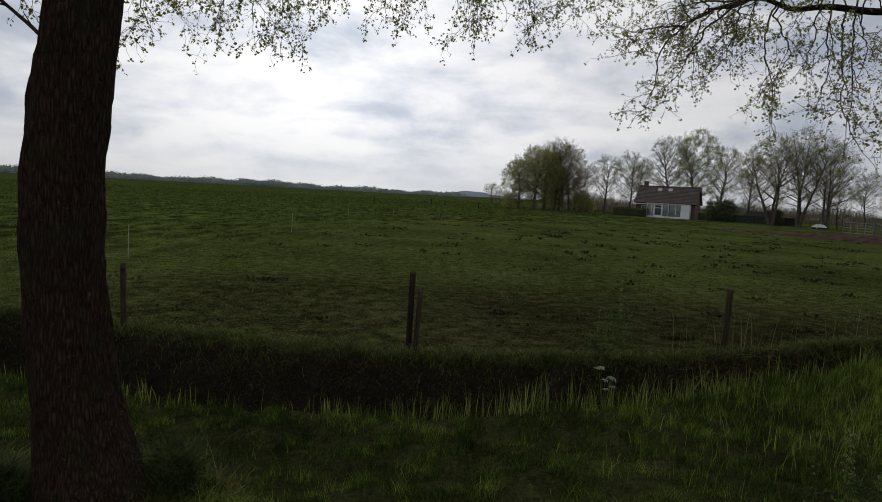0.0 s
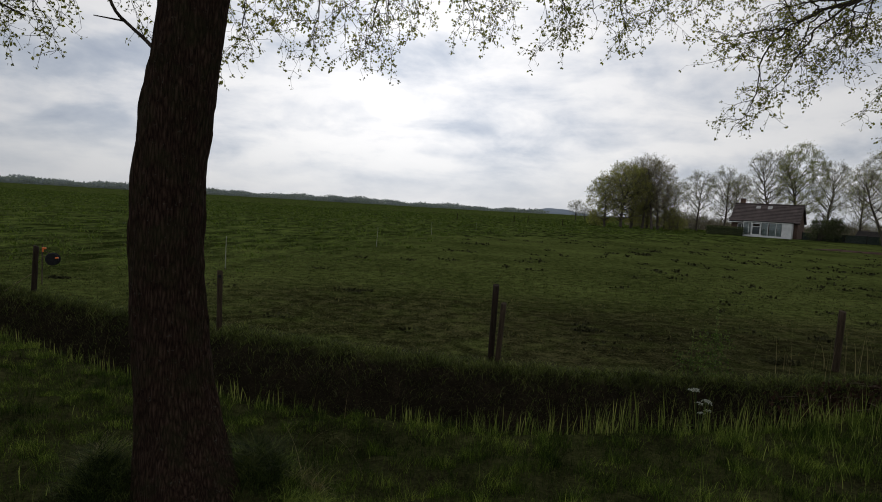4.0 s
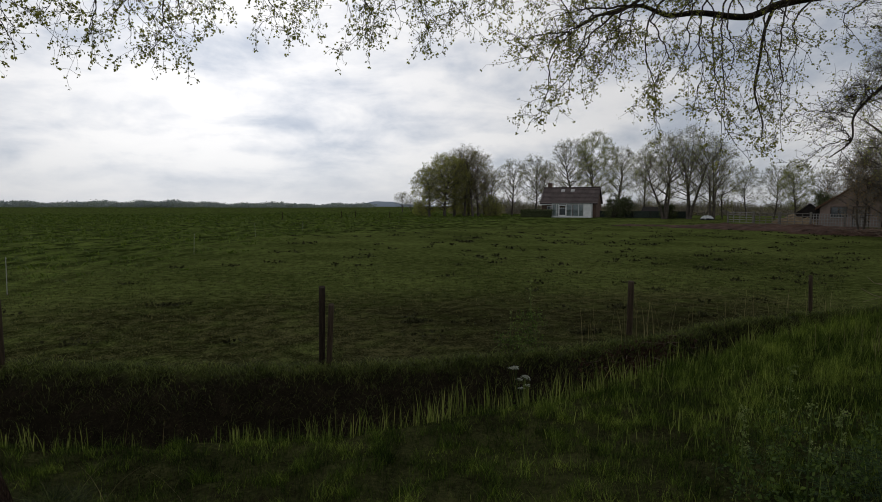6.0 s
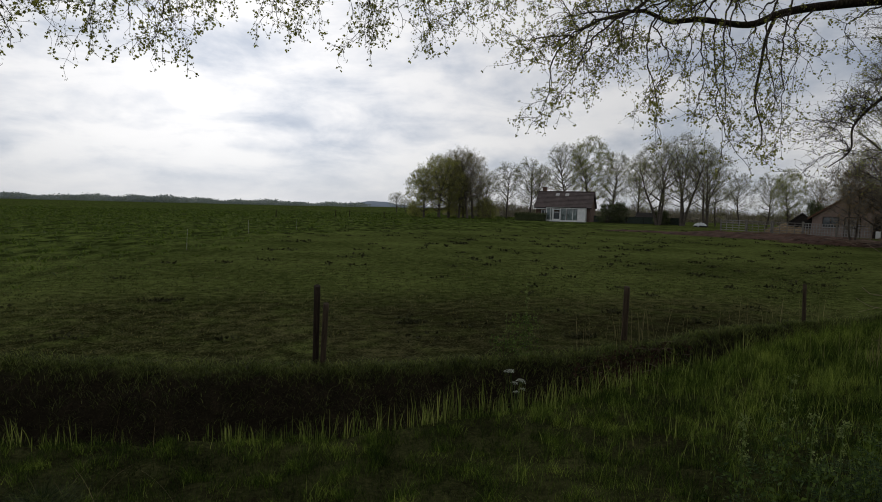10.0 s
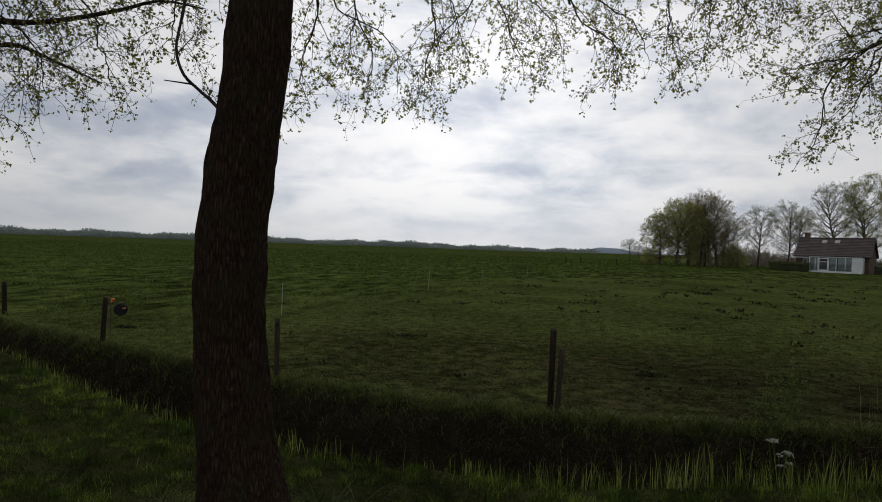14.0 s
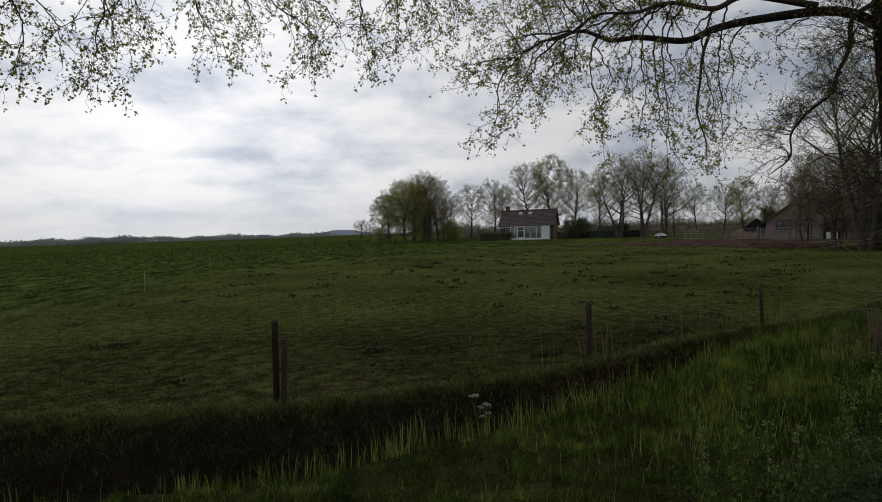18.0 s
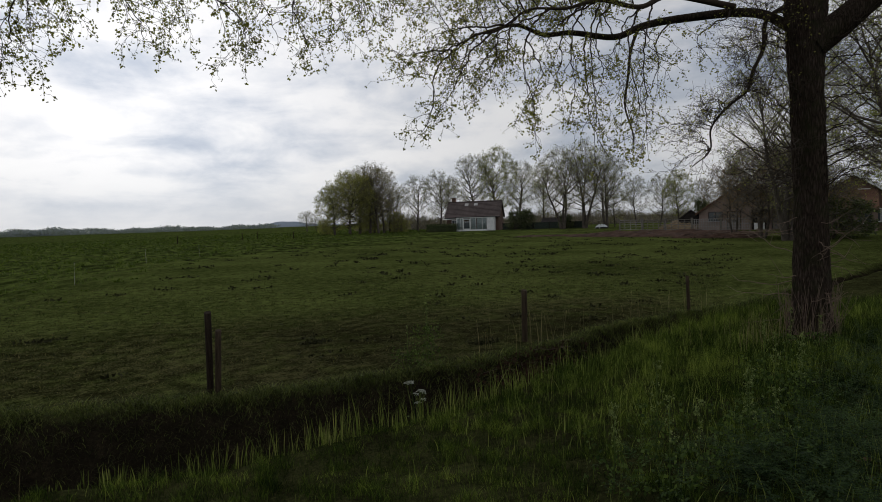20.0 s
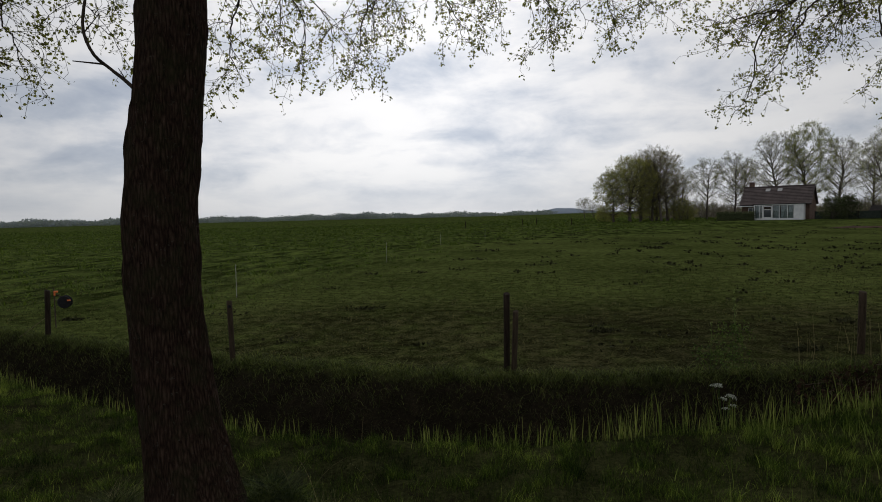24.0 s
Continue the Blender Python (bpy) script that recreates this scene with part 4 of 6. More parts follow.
build_post(-0.14, 8.62, 1.10, 0.044, (1, -1), M_POSTDARK, "tall dark round fence post paired with a shorter one")
build_post(-0.05, 8.50, 0.86, 0.038, (2, 2), None, "shorter grey fence post leaning beside a taller one")
build_post(5.06, 9.68, 0.92, 0.05, (0, 2))
build_post(-4.5, 9.25, 0.94, 0.042, (0, -1), insulated=True)
build_post(-9.2, 11.0, 0.92, 0.05, (1, 2), M_POSTDARK, "dark wooden fence post with a stay wire")
build_post(9.85, 11.05, 0.80, 0.038, (-2, 1))
build_post(-14.6, 13.9, 0.85, 0.06, (0, -2), M_POSTDARK)


def build_reel():
    x, y = -9.75, 11.9
    ob = thing("fence_reel", pose(x, y, float(height(x, y)), 0, 0, 20), "black electric fence reel with orange handle on a stake", "fence reel")
    part("stake", tri_mesh("stake", *tubes([(0, 0, -0.2, 0, 0, 0.86, 0.012, 0.012), (0, 0, 0.6, 0.14, 0, 0.6, 0.01, 0.01), (0, 0, 0.74, 0.16, -0.02, 0.66, 0.008, 0.008)], 8), M_IRON, True), M_IRON, ob)
    for yy, nm in ((-0.05, "flange"), (0.05, "flange")):
        bm = bmesh.new()
        bmesh.ops.create_cone(bm, cap_ends=True, segments=28, radius1=0.135, radius2=0.125, depth=0.018, matrix=pose(0.2, yy, 0.55, 90))
        part(nm, bm, M_BLACK, ob)
    bm = bmesh.new()
    bmesh.ops.create_cone(bm, cap_ends=True, segments=28, radius1=0.09, radius2=0.09, depth=0.10, matrix=pose(0.2, 0, 0.55, 90))
    part("wound_wire", bm, M_PLASTIC_W, ob, "pale wound fence wire")
    part("handle", boxes((0.02, -0.085, 0.76, 0.10, -0.055, 0.80), (0.02, -0.085, 0.70, 0.05, -0.055, 0.77), bevel=0.008), M_ORANGE, ob, "orange carrying handle")
    part("crank", boxes((0.27, -0.10, 0.57, 0.33, -0.06, 0.60), bevel=0.006), M_ORANGE, ob, "orange crank")


build_reel()
stay = tri_mesh("stay_wire", *tubes([(-9.2, 10.95, 0.36, -9.6, 10.75, 0.02, 0.004, 0.004)], 6), M_DEADTWIG)
tagged(new("stay_wire", stay), "pale stay rope tied from a fence post to the ground", "rope")


def build_stakes():
    """White plastic stakes of the wire that parts the two swards."""
    line = [(-7.93, 16.6), (-6.21, 29.1), (-5.5, 45.5), (-2.5, 52.7)]
    first = None
    for x, y in line:
        m = pose(x, y, float(height(x, y)), random.uniform(-3, 3), random.uniform(-3, 3), 0)
        if first is None:
            first = thing("fence_stake", m, "thin white plastic electric fence stake", "fence stake", "white fence stakes")
            part("rod", tri_mesh("rod", *tubes([(0, 0, -0.1, 0, 0, 0.95, 0.008, 0.007)] + [(0, 0, z, 0.03, 0, z + 0.02, 0.006, 0.005) for z in (0.3, 0.5, 0.7, 0.9)], 6), M_PLASTIC_W), M_PLASTIC_W, first)
            part("foot_peg", boxes((-0.03, -0.008, 0.02, 0.05, 0.008, 0.035), bevel=0.003), M_IRON, first)
        else:
            copy_thing(first, m)
    for x, y in ((-7.1, 89.6), (1.4, 98.5), (3.7, 101.0), (8.3, 89.7)):
        build_post(x, y, 1.1, 0.06, (0, 0), M_POSTDARK, "dark wooden post standing far out in the pasture")


build_stakes()


# ---- far trees ----
def grow(seed, tall, bole, wide, limbs=30, stems=1, splay=0.25, r0=0.2, leaf=1.0, rise=1.0, twiggy=1.0):
    """Stems with rising limbs, branches and twigs that fill an oval crown; returns tube rows by size and leaf places."""
    g = np.random.default_rng(seed)
    thick, thin, fine, at, nodes = [], [], [], [], []
    zc, hz = (tall + bole) / 2, (tall - bole) / 2

    def reach(p, d):
        """How far the crown's edge lies from p along d."""
        a = Vector((p.x / wide, p.y / wide, (p.z - zc) / hz))
        b = Vector((d.x / wide, d.y / wide, d.z / hz))
        A, B, C = b.dot(b), a.dot(b), a.dot(a) - 1.0
        disc = B * B - A * C
        return 0.0 if disc <= 0 else max(0.0, (-B + math.sqrt(disc)) / A)

    def arc(a, d, length, n, up, rows, ra, rb, sway):
        """A line that starts along d and bends upwards."""
        pts, step, p = [a], length / n, a
        d = d.normalized()
        for i in range(n):
            d = (d + Vector((0, 0, up / n)) + Vector(g.normal(size=3)) * sway).normalized()
            q = p + d * step
            rows.append((*p, *q, ra + (rb - ra) * i / n, ra + (rb - ra) * (i + 1) / n))
            p = q
            pts.append(p)
        return pts

    for s in range(stems):
        a0 = 6.28 * s / stems + g.uniform(0, 1)
        off = Vector((math.cos(a0), math.sin(a0), 0)) * (0.0 if stems == 1 else 1.0)
        lean = Vector((off.x * splay, off.y * splay, 1.0))
        length = tall * (0.76 if stems == 1 else g.uniform(0.70, 0.82))
        stem = arc(off * r0 * 0.7 + Vector((0, 0, -0.2)), lean, length, 14, 0.25 if stems > 1 else 0.1, thick, r0, 0.025, 0.06)
        n = max(6, limbs // stems)
        for k in range(n):
            f = (bole * 0.8 / tall) + (0.99 - bole * 0.8 / tall) * ((k + g.uniform(0.1, 0.9)) / n) ** 0.9
            i = min(int(f * 14), 13)
            p = stem[i].lerp(stem[i + 1], f * 14 - i)
            ang = 2.4 * k + g.uniform(-0.5, 0.5)
            tip = (0.25 + 1.15 * max(f, 0.0) ** 1.5) * rise + g.normal(0, 0.25)
            d = Vector((math.cos(ang), math.sin(ang), tip)).normalized()
            ln = reach(p, d) * g.uniform(0.78, 1.0) * (1.0 + 0.16 * noise.noise(Vector((math.cos(ang), math.sin(ang), f * 3.0 + seed)) * 1.3))
            if ln < 0.3:
                continue
            lim = arc(p, d, ln, 6, 0.16, thick, max(0.025, r0 * (0.42 - 0.26 * f)), 0.014, 0.10)
            nodes += lim[2:]
            m = max(2, int(ln * 1.25 * twiggy))
            for b in range(m):
                fb = 0.18 + 0.82 * (b + g.uniform()) / m
                j = min(int(fb * 6), 5)
                q = lim[j].lerp(lim[j + 1], fb * 6 - j)
                tan = (lim[j + 1] - lim[j]).normalized()
                d2 = (tan * 0.6 + Vector(g.normal(size=3)) * 0.65 + Vector((0, 0, 0.08))).normalized()
                l2 = min(g.uniform(0.5, 1.4) * (1.35 - 0.5 * fb) * (0.8 + 0.07 * tall), reach(q, d2) + 0.12)
                br = arc(q, d2, l2, 3, 0.2, thin, 0.018, 0.009, 0.12)
                for _ in range(5):
                    c = g.integers(0, 3)
                    q2 = br[c].lerp(br[c + 1], g.uniform())
                    d3 = (d2 + Vector(g.normal(size=3)) * 0.8).normalized()
                    tw = arc(q2, d3, g.uniform(0.25, 0.7), 2, 0.1, fine, 0.010, 0.006, 0.12)
                    for _ in range(4):
                        q3 = tw[0].lerp(tw[2], g.uniform(0.2, 1.0))
                        e4 = q3 + (d3 + Vector(g.normal(size=3)) * 0.8).normalized() * g.uniform(0.12, 0.42)
                        fine.append((*q3, *e4, 0.007, 0.0035))
                        at.append(e4)
    # the outer shell of the crown: branchlets from the nearest limb, each ending in a spray of twigs
    ends = np.array([tuple(p) for p in nodes])
    for k in range(int(11.5 * wide * hz * twiggy)):
        d = Vector(g.normal(size=3))
        d.z = d.z * 0.9 + 0.25
        d.normalize()
        far = g.uniform(0.80, 0.97) * (1.0 + 0.10 * noise.noise(d * 1.7 + Vector((seed, 0, 0))))
        tip = Vector((d.x * wide * far, d.y * wide * far, zc + d.z * hz * far))
        a = nodes[int(np.argmin(((ends - np.array(tip)) ** 2).sum(1)))]
        mid = a.lerp(tip, 0.5) + Vector(g.normal(size=3)) * 0.10 * (tip - a).length
        thin += [(*a, *mid, 0.020, 0.014), (*mid, *tip, 0.014, 0.008)]
        way = (d + (tip - mid).normalized()).normalized()
        for q in range(6):
            q2 = mid.lerp(tip, g.uniform(0.2, 1.0))
            d3 = (way + Vector(g.normal(size=3)) * 0.6).normalized()
            e3 = q2 + d3 * g.uniform(0.25, 0.65)
            fine.append((*q2, *e3, 0.010, 0.005))
            for _ in range(2):
                q3 = q2.lerp(e3, g.uniform(0.3, 1.0))
                e4 = q3 + (d3 + Vector(g.normal(size=3)) * 0.6).normalized() * g.uniform(0.12, 0.35)
                fine.append((*q3, *e4, 0.007, 0.0035))
                at.append(e4)
    cen = np.array([tuple(p) for p in at])
    n = int(len(cen) * leaf)
    pick = g.integers(0, len(cen), n)
    return thick, thin, fine, cen[pick] + g.normal(0, 0.12, (n, 3))


def far_tree(name, seed, leaf_mat, leaf_size, label, bark_mat=None, **kw):
    thick, thin, fine, pos = grow(seed, **kw)
    g = np.random.default_rng(seed + 90)
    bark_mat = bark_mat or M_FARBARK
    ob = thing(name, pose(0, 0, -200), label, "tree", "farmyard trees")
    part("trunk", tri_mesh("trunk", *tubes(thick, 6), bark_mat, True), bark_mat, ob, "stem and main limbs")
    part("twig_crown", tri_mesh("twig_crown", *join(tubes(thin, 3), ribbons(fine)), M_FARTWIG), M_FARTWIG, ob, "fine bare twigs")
    part("foliage", tri_mesh("foliage", *leaves(g, pos, leaf_size, 0.1), leaf_mat), leaf_mat, ob, "sparse spring leaves")
    return ob


def stand(ob, x, y, turn=0.0, size=1.0, wide=1.0):
    """Puts the first of a kind in its place, or a copy of it."""
    m = pose(x, y, float(height(x, y)) - 0.05, 0, 0, turn)
    if "placed" in ob:
        ob = copy_thing(ob, m)
    ob["placed"] = 1
    ob.matrix_basis = m @ Matrix.Diagonal((size * wide, size * wide, size, 1))
    return ob


def build_far_trees():
    oval = far_tree("bare_tree", 41, M_LEAF_FAR, 0.085, "slender round-crowned tree with fine bare twigs and first leaves", tall=11, bole=2.2, wide=3.1, limbs=40, leaf=1.3, r0=0.20)
    oval2 = far_tree("bare_tree", 42, M_LEAF_FAR, 0.085, "upright tree with fine bare twigs and first leaves", tall=11.5, bole=2.2, wide=3.3, limbs=40, leaf=1.4, r0=0.21)
    tall = far_tree("tall_tree", 43, M_LEAF_FAR, 0.09, "tall tree behind the house in thin spring leaf", tall=16.4, bole=3.0, wide=4.1, limbs=50, leaf=1.3, r0=0.32, rise=1.0)
    green = far_tree("leafy_tree", 44, M_LEAF_FAR, 0.12, "tall tree with light green spring foliage", tall=16.8, bole=2.8, wide=4.3, limbs=52, leaf=2.8, r0=0.32, rise=0.95)
    dense = far_tree("grove_tree", 45, M_LEAF_DENSE, 0.15, "broad olive-green tree at the edge of a grove", tall=10.8, bole=1.2, wide=4.4, limbs=40, leaf=2.4, r0=0.30, rise=0.8)
    brown = far_tree("grove_tree", 46, M_LEAF_BROWN, 0.10, "bronze-tinged tall tree with half-opened leaves", tall=12.4, bole=2.6, wide=3.0, limbs=42, leaf=1.5, r0=0.25, rise=1.0)
    many = far_tree("spreading_tree", 47, M_LEAF_FAR, 0.09, "large several-stemmed tree with bare spreading limbs", tall=14.0, bole=2.6, wide=5.0, limbs=60, stems=3, splay=0.22, leaf=1.2, r0=0.26)
    bush = far_tree("bush", 48, M_LEAF_BROWN, 0.12, "tangled brownish shrub with bare twigs", tall=6.4, bole=0.1, wide=2.8, limbs=24, stems=4, leaf=0.5, r0=0.08)
    under = far_tree("grove_shrub", 51, M_LEAF_DENSE, 0.16, "leafy olive-green shrub under the grove trees", tall=4.6, bole=-0.6, wide=2.4, limbs=30, stems=3, leaf=2.0, r0=0.08)
    dark = far_tree("evergreen_shrub", 49, M_LEAF_DARK, 0.17, "dark green shrub beside the farmyard", tall=3.6, bole=-0.6, wide=1.8, limbs=22, stems=3, leaf=4.0, r0=0.08)
    rust = far_tree("rusty_tree", 50, M_LEAF_RUST, 0.085, "small rusty-brown bare tree in front of the barn", tall=7.6, bole=1.4, wide=3.3, limbs=46, stems=2, leaf=0.9, r0=0.13, twiggy=1.1)
    # the grove
    for x, y, t, s, w, o in ((16.9, 106.5, 0, 0.82, 0.95, dense), (19.4, 105.5, 70, 1.04, 0.95, dense), (21.6, 108.0, 120, 1.0, 0.85, dense), (25.2, 112.0, 200, 0.75, 1.0, dense), (22.2, 110.5, 10, 1.0, 0.9, brown), (23.4, 107.5, 30, 1.04, 0.95, brown),
                             (24.5, 105.5, 250, 0.98, 1.0, brown), (26.2, 108.5, 310, 0.96, 1.0, brown), (27.7, 110.0, 160, 0.74, 1.0, brown), (28.4, 108.5, 80, 0.85, 1.1, under), (29.8, 109.5, 10, 0.55, 1.2, under), (24.4, 113.8, 200, 0.8, 1.1, under),
                             (16.0, 109.5, 40, 0.6, 1.2, under)):
        stand(o, x, y, t, s, w)
    for x, y, t, s, o in ((29.9, 111, 0, 0.80, oval), (33.3, 110.5, 90, 0.98, oval), (37.2, 109, 200, 1.0, oval2), (39.6, 109.5, 20, 0.92, oval), (21.4, 189, 60, 0.56, oval2), (24.0, 188, 10, 0.40, oval), (26.2, 190, 200, 0.36, oval2)):
        stand(o, x, y, t, s, 1.5 if y > 150 else 1.0)
    for x, y, t, s, o in ((47.0, 116, 0, 0.97, tall), (51.6, 114, 100, 1.0, green), (55.6, 112, 220, 0.86, tall), (53.6, 98.5, 60, 1.0, oval2), (49.6, 85.0, 0, 0.93, many), (52.4, 83.0, 130, 0.98, many),
                          (55.3, 81.5, 250, 0.84, many), (72.0, 96.5, 0, 0.84, oval), (62.8, 78.2, 140, 0.70, oval2), (61.6, 72.6, 10, 0.50, green), (64.2, 70.6, 80, 0.44, tall), (67.5, 68.5, 300, 0.74, oval), (58.6, 84.0, 30, 0.62, oval)):
        stand(o, x, y, t, s)
    # by the farm
    for x, y, t, s, w, o in ((42.3, 39.8, 0, 0.96, 1.0, rust), (40.4, 40.8, 140, 0.86, 0.9, rust), (43.4, 38.0, 60, 0.8, 0.9, bush), (41.9, 35.8, 20, 0.92, 1.1, rust), (43.6, 35.4, 200, 0.9, 1.1, bush), (40.4, 32.4, 120, 0.72, 1.2, bush), (37.9, 33.3, 30, 1.05, 0.9, many), (39.6, 37.0, 250, 1.0, 1.0, rust), (24.0, 14.6, 0, 0.85, 1.0, many), (29.5, 17.8, 80, 0.8, 1.0, brown), (33.0, 21.6, 200, 0.85, 1.2, tall), (47.5, 42.0, 0, 0.72, 0.9, brown), (36.0, 20.0, 10, 0.75, 1.1, many), (41.0, 26.0, 190, 0.7, 1.1, green),
                             (64.5, 70.0, 20, 0.9, 0.8, dark), (54.6, 60.5, 20, 1.0, 0.45, dark), (45.0, 92.4, 0, 0.85, 1.0, dark), (46.9, 92.2, 100, 0.9, 0.9, dark), (50.8, 86.0, 200, 0.6, 1.1, dark), (41.8, 33.0, 0, 0.8, 1.8, dark)):
        stand(o, x, y, t, s, w)


build_far_trees()


def build_far_woods():
    g = np.random.default_rng(77)
    # young plantation behind the farm: many thin bare stems
    n = 6500
    az, d = np.radians(g.uniform(11, 66, n)), g.uniform(135, 200, n)
    x, y = d * np.sin(az), d * np.cos(az)
    z = height(x, y)
    tall = g.uniform(1.8, 3.4, n) * (0.85 + 0.25 * np.sin(az * 40) * np.sin(az * 17)) + (d - 135) * 0.012
    rows = np.stack([x, y, z - 0.1, x + g.normal(0, 0.25, n), y, z + tall, np.full(n, 0.06), np.full(n, 0.02)], 1)
    k = np.repeat(np.arange(n), 3)
    f = g.uniform(0.25, 0.95, len(k))
    px, py, pz = x[k], y[k], z[k] + tall[k] * f
    tw = np.stack([px, py, pz, px + g.normal(0, 0.5, len(k)), py, pz + g.uniform(0.2, 0.9, len(k)), np.full(len(k), 0.025), np.full(len(k), 0.01)], 1)
    pos = np.stack([x, y, z + tall * g.uniform(0.0, 0.5, n)], 1)[::2]
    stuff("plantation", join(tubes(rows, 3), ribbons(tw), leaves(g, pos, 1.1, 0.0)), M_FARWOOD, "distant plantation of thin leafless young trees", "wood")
    # wooded skyline, distance haze put into its grey-blue leaf colour
    az = np.radians(np.concatenate([g.uniform(-75, 3.5, 2400), g.uniform(-52, -30, 500), g.normal(-15, 1.0, 120)]))
    n = len(az)
    deg = np.degrees(az)
    top = 0.42 + 0.10 * np.sin(deg * 0.9) + 0.07 * np.sin(deg * 2.3 + 1) - 0.010 * np.clip(deg + 15, 0, 30) + 0.14 * (np.abs(deg + 15) < 1.6) + 0.03 * (deg < -33)
    d = g.uniform(850, 1000, n)
    hgt = d * np.tan(np.radians(np.maximum(top, 0.12))) * g.uniform(0.6, 1.0, n) + 1.2
    x, y = d * np.sin(az), d * np.cos(az)
    k = 24
    c = np.stack([x, y, np.zeros(n)], 1)
    cen = np.repeat(c, k, 0) + np.stack([g.normal(0, 4.2, n * k), g.normal(0, 4.2, n * k), np.repeat(hgt, k) * g.uniform(0.05, 0.95, n * k)], 1)
    stuff("far_woods", leaves(g, cen, 2.1, 0.0), M_HORIZON, "wooded skyline beyond the meadow, haze coloured in grey-blue", "wood")
    # a low ridge behind it, blue with haze put into its colour
    xs = np.linspace(-120, 330, 60)
    v, t = [], []
    for i, xx in enumerate(xs):
        v += [(xx, 1900, -5.0), (xx, 1900, 4.0 + 13.5 * math.exp(-((xx - 150) / 75.0) ** 2) + 0.8 * math.sin(xx * 0.11)), (xx, 2000, -5.0)]
    for i in range(59):
        a, b = 3 * i, 3 * i + 3
        t += [(a, b, b + 1), (a, b + 1, a + 1), (a + 1, b + 1, b + 2), (a + 1, b + 2, a + 2)]
    ridge = plain("hazed_ridge", (0.26, 0.31, 0.38), (0.32, 0.37, 0.44), 0.02, 1.0)
    tagged(new("backdrop", tri_mesh("backdrop", v, t, ridge, True)), "low wooded ridge on the horizon, haze coloured in blue", "backdrop", kind="structure")


build_far_woods()


# ---- buildings ----
M_BRICK = plain("red_brown_brick", (0.09, 0.058, 0.045), (0.16, 0.108, 0.084), 1.2, 0.9, 0, 0.01, 9.0)
M_ROOF = plain("dark_roof_tile", (0.060, 0.048, 0.046), (0.105, 0.085, 0.08), 1.0, 0.75, 0, 0.02, 7.0)
M_ROOF_OLD = plain("rusty_roof_tile", (0.07, 0.038, 0.024), (0.13, 0.075, 0.048), 1.0, 0.8, 0, 0.02, 7.0)
M_WHITE = plain("white_paint", (0.55, 0.57, 0.57), (0.74, 0.75, 0.74), 2.0, 0.6)
M_GREYWALL = plain("grey_panel", (0.36, 0.38, 0.38), (0.5, 0.52, 0.52), 2.0, 0.7)
M_BARN = plain("barn_brick", (0.16, 0.12, 0.10), (0.27, 0.205, 0.175), 0.8, 0.95, 0, 0.01, 7.0)
M_DARKWOOD = plain("tarred_wood", (0.012, 0.011, 0.010), (0.035, 0.03, 0.027), 2.0, 0.9)
M_GREYWOOD = plain("grey_wood", (0.09, 0.082, 0.072), (0.2, 0.185, 0.165), 3.0, 0.9)
M_NET = plain("green_netting", (0.022, 0.030, 0.024), (0.048, 0.060, 0.048), 4.0, 0.95)
M_STEEL = plain("galvanised_steel", (0.16, 0.155, 0.15), (0.30, 0.29, 0.28), 6.0, 0.6, 0.3)


def glass_material():
    m, N = material("window_glass")
    finish(N, N.add("ShaderNodeBsdfPrincipled", {"Base Color": (0.05, 0.06, 0.065, 1), "Roughness": 0.05, "Specular IOR Level": 0.6}).outputs[0])
    return m


M_GLASS = glass_material()


def pane_material():
    """Clear glass: mostly see-through, glossier at a slant."""
    m, N = material("clear_pane")
    fr = N.add("ShaderNodeFresnel", {"IOR": 1.5}).outputs[0]
    a, b = N.add("ShaderNodeBsdfTransparent", {"Color": (0.86, 0.9, 0.9, 1)}), N.add("ShaderNodeBsdfGlossy", {"Roughness": 0.03})
    finish(N, N.add("ShaderNodeMixShader", {0: fr, 1: a.outputs[0], 2: b.outputs[0]}).outputs[0])
    return m


M_PANE = pane_material()


def gable_roof(x0, x1, y0, y1, eave, ridge, thick=0.16, over=0.3):
    """Two sloping slabs over a length along x."""
    bm = bmesh.new()
    mid = (y0 + y1) / 2
    k = (ridge - eave) / (mid - y0)
    for s in (0, 1):
        ya, yb = (y0 - over, mid) if s == 0 else (y1 + over, mid)
        za = eave - over * k
        lo = [(x0, ya, za), (x1, ya, za), (x1, yb, ridge), (x0, yb, ridge)]
        vs = [bm.verts.new(p) for p in lo] + [bm.verts.new((p[0], p[1], p[2] + thick)) for p in lo]
        for f in ((0, 1, 2, 3), (4, 5, 6, 7), (0, 1, 5, 4), (1, 2, 6, 5), (2, 3, 7, 6), (3, 0, 4, 7)):
            bm.faces.new([vs[i] for i in f])
    bmesh.ops.recalc_face_normals(bm, faces=bm.faces)
    return bm


def gable_wall(x0, x1, y0, y1, eave, ridge, thick=0.25):
    """Four walls with gables at both ends, as one shell."""
    bm = boxes((x0, y0, 0, x1, y0 + thick, eave), (x0, y1 - thick, 0, x1, y1, eave))
    mid = (y0 + y1) / 2
    for xa in (x0, x1 - thick):
        prof = [(y0 + thick + 0.003, 0), (y1 - thick - 0.003, 0), (y1 - thick - 0.003, eave), (mid, ridge - 0.02), (y0 + thick + 0.003, eave)]
        a = [bm.verts.new((xa, p[0], p[1])) for p in prof]
        b = [bm.verts.new((xa + thick, p[0], p[1])) for p in prof]
        bm.faces.new(a)
        bm.faces.new(b[::-1])
        for i in range(5):
            j = (i + 1) % 5
            bm.faces.new((a[i], b[i], b[j], a[j]))
    bmesh.ops.recalc_face_normals(bm, faces=bm.faces)
    return bm


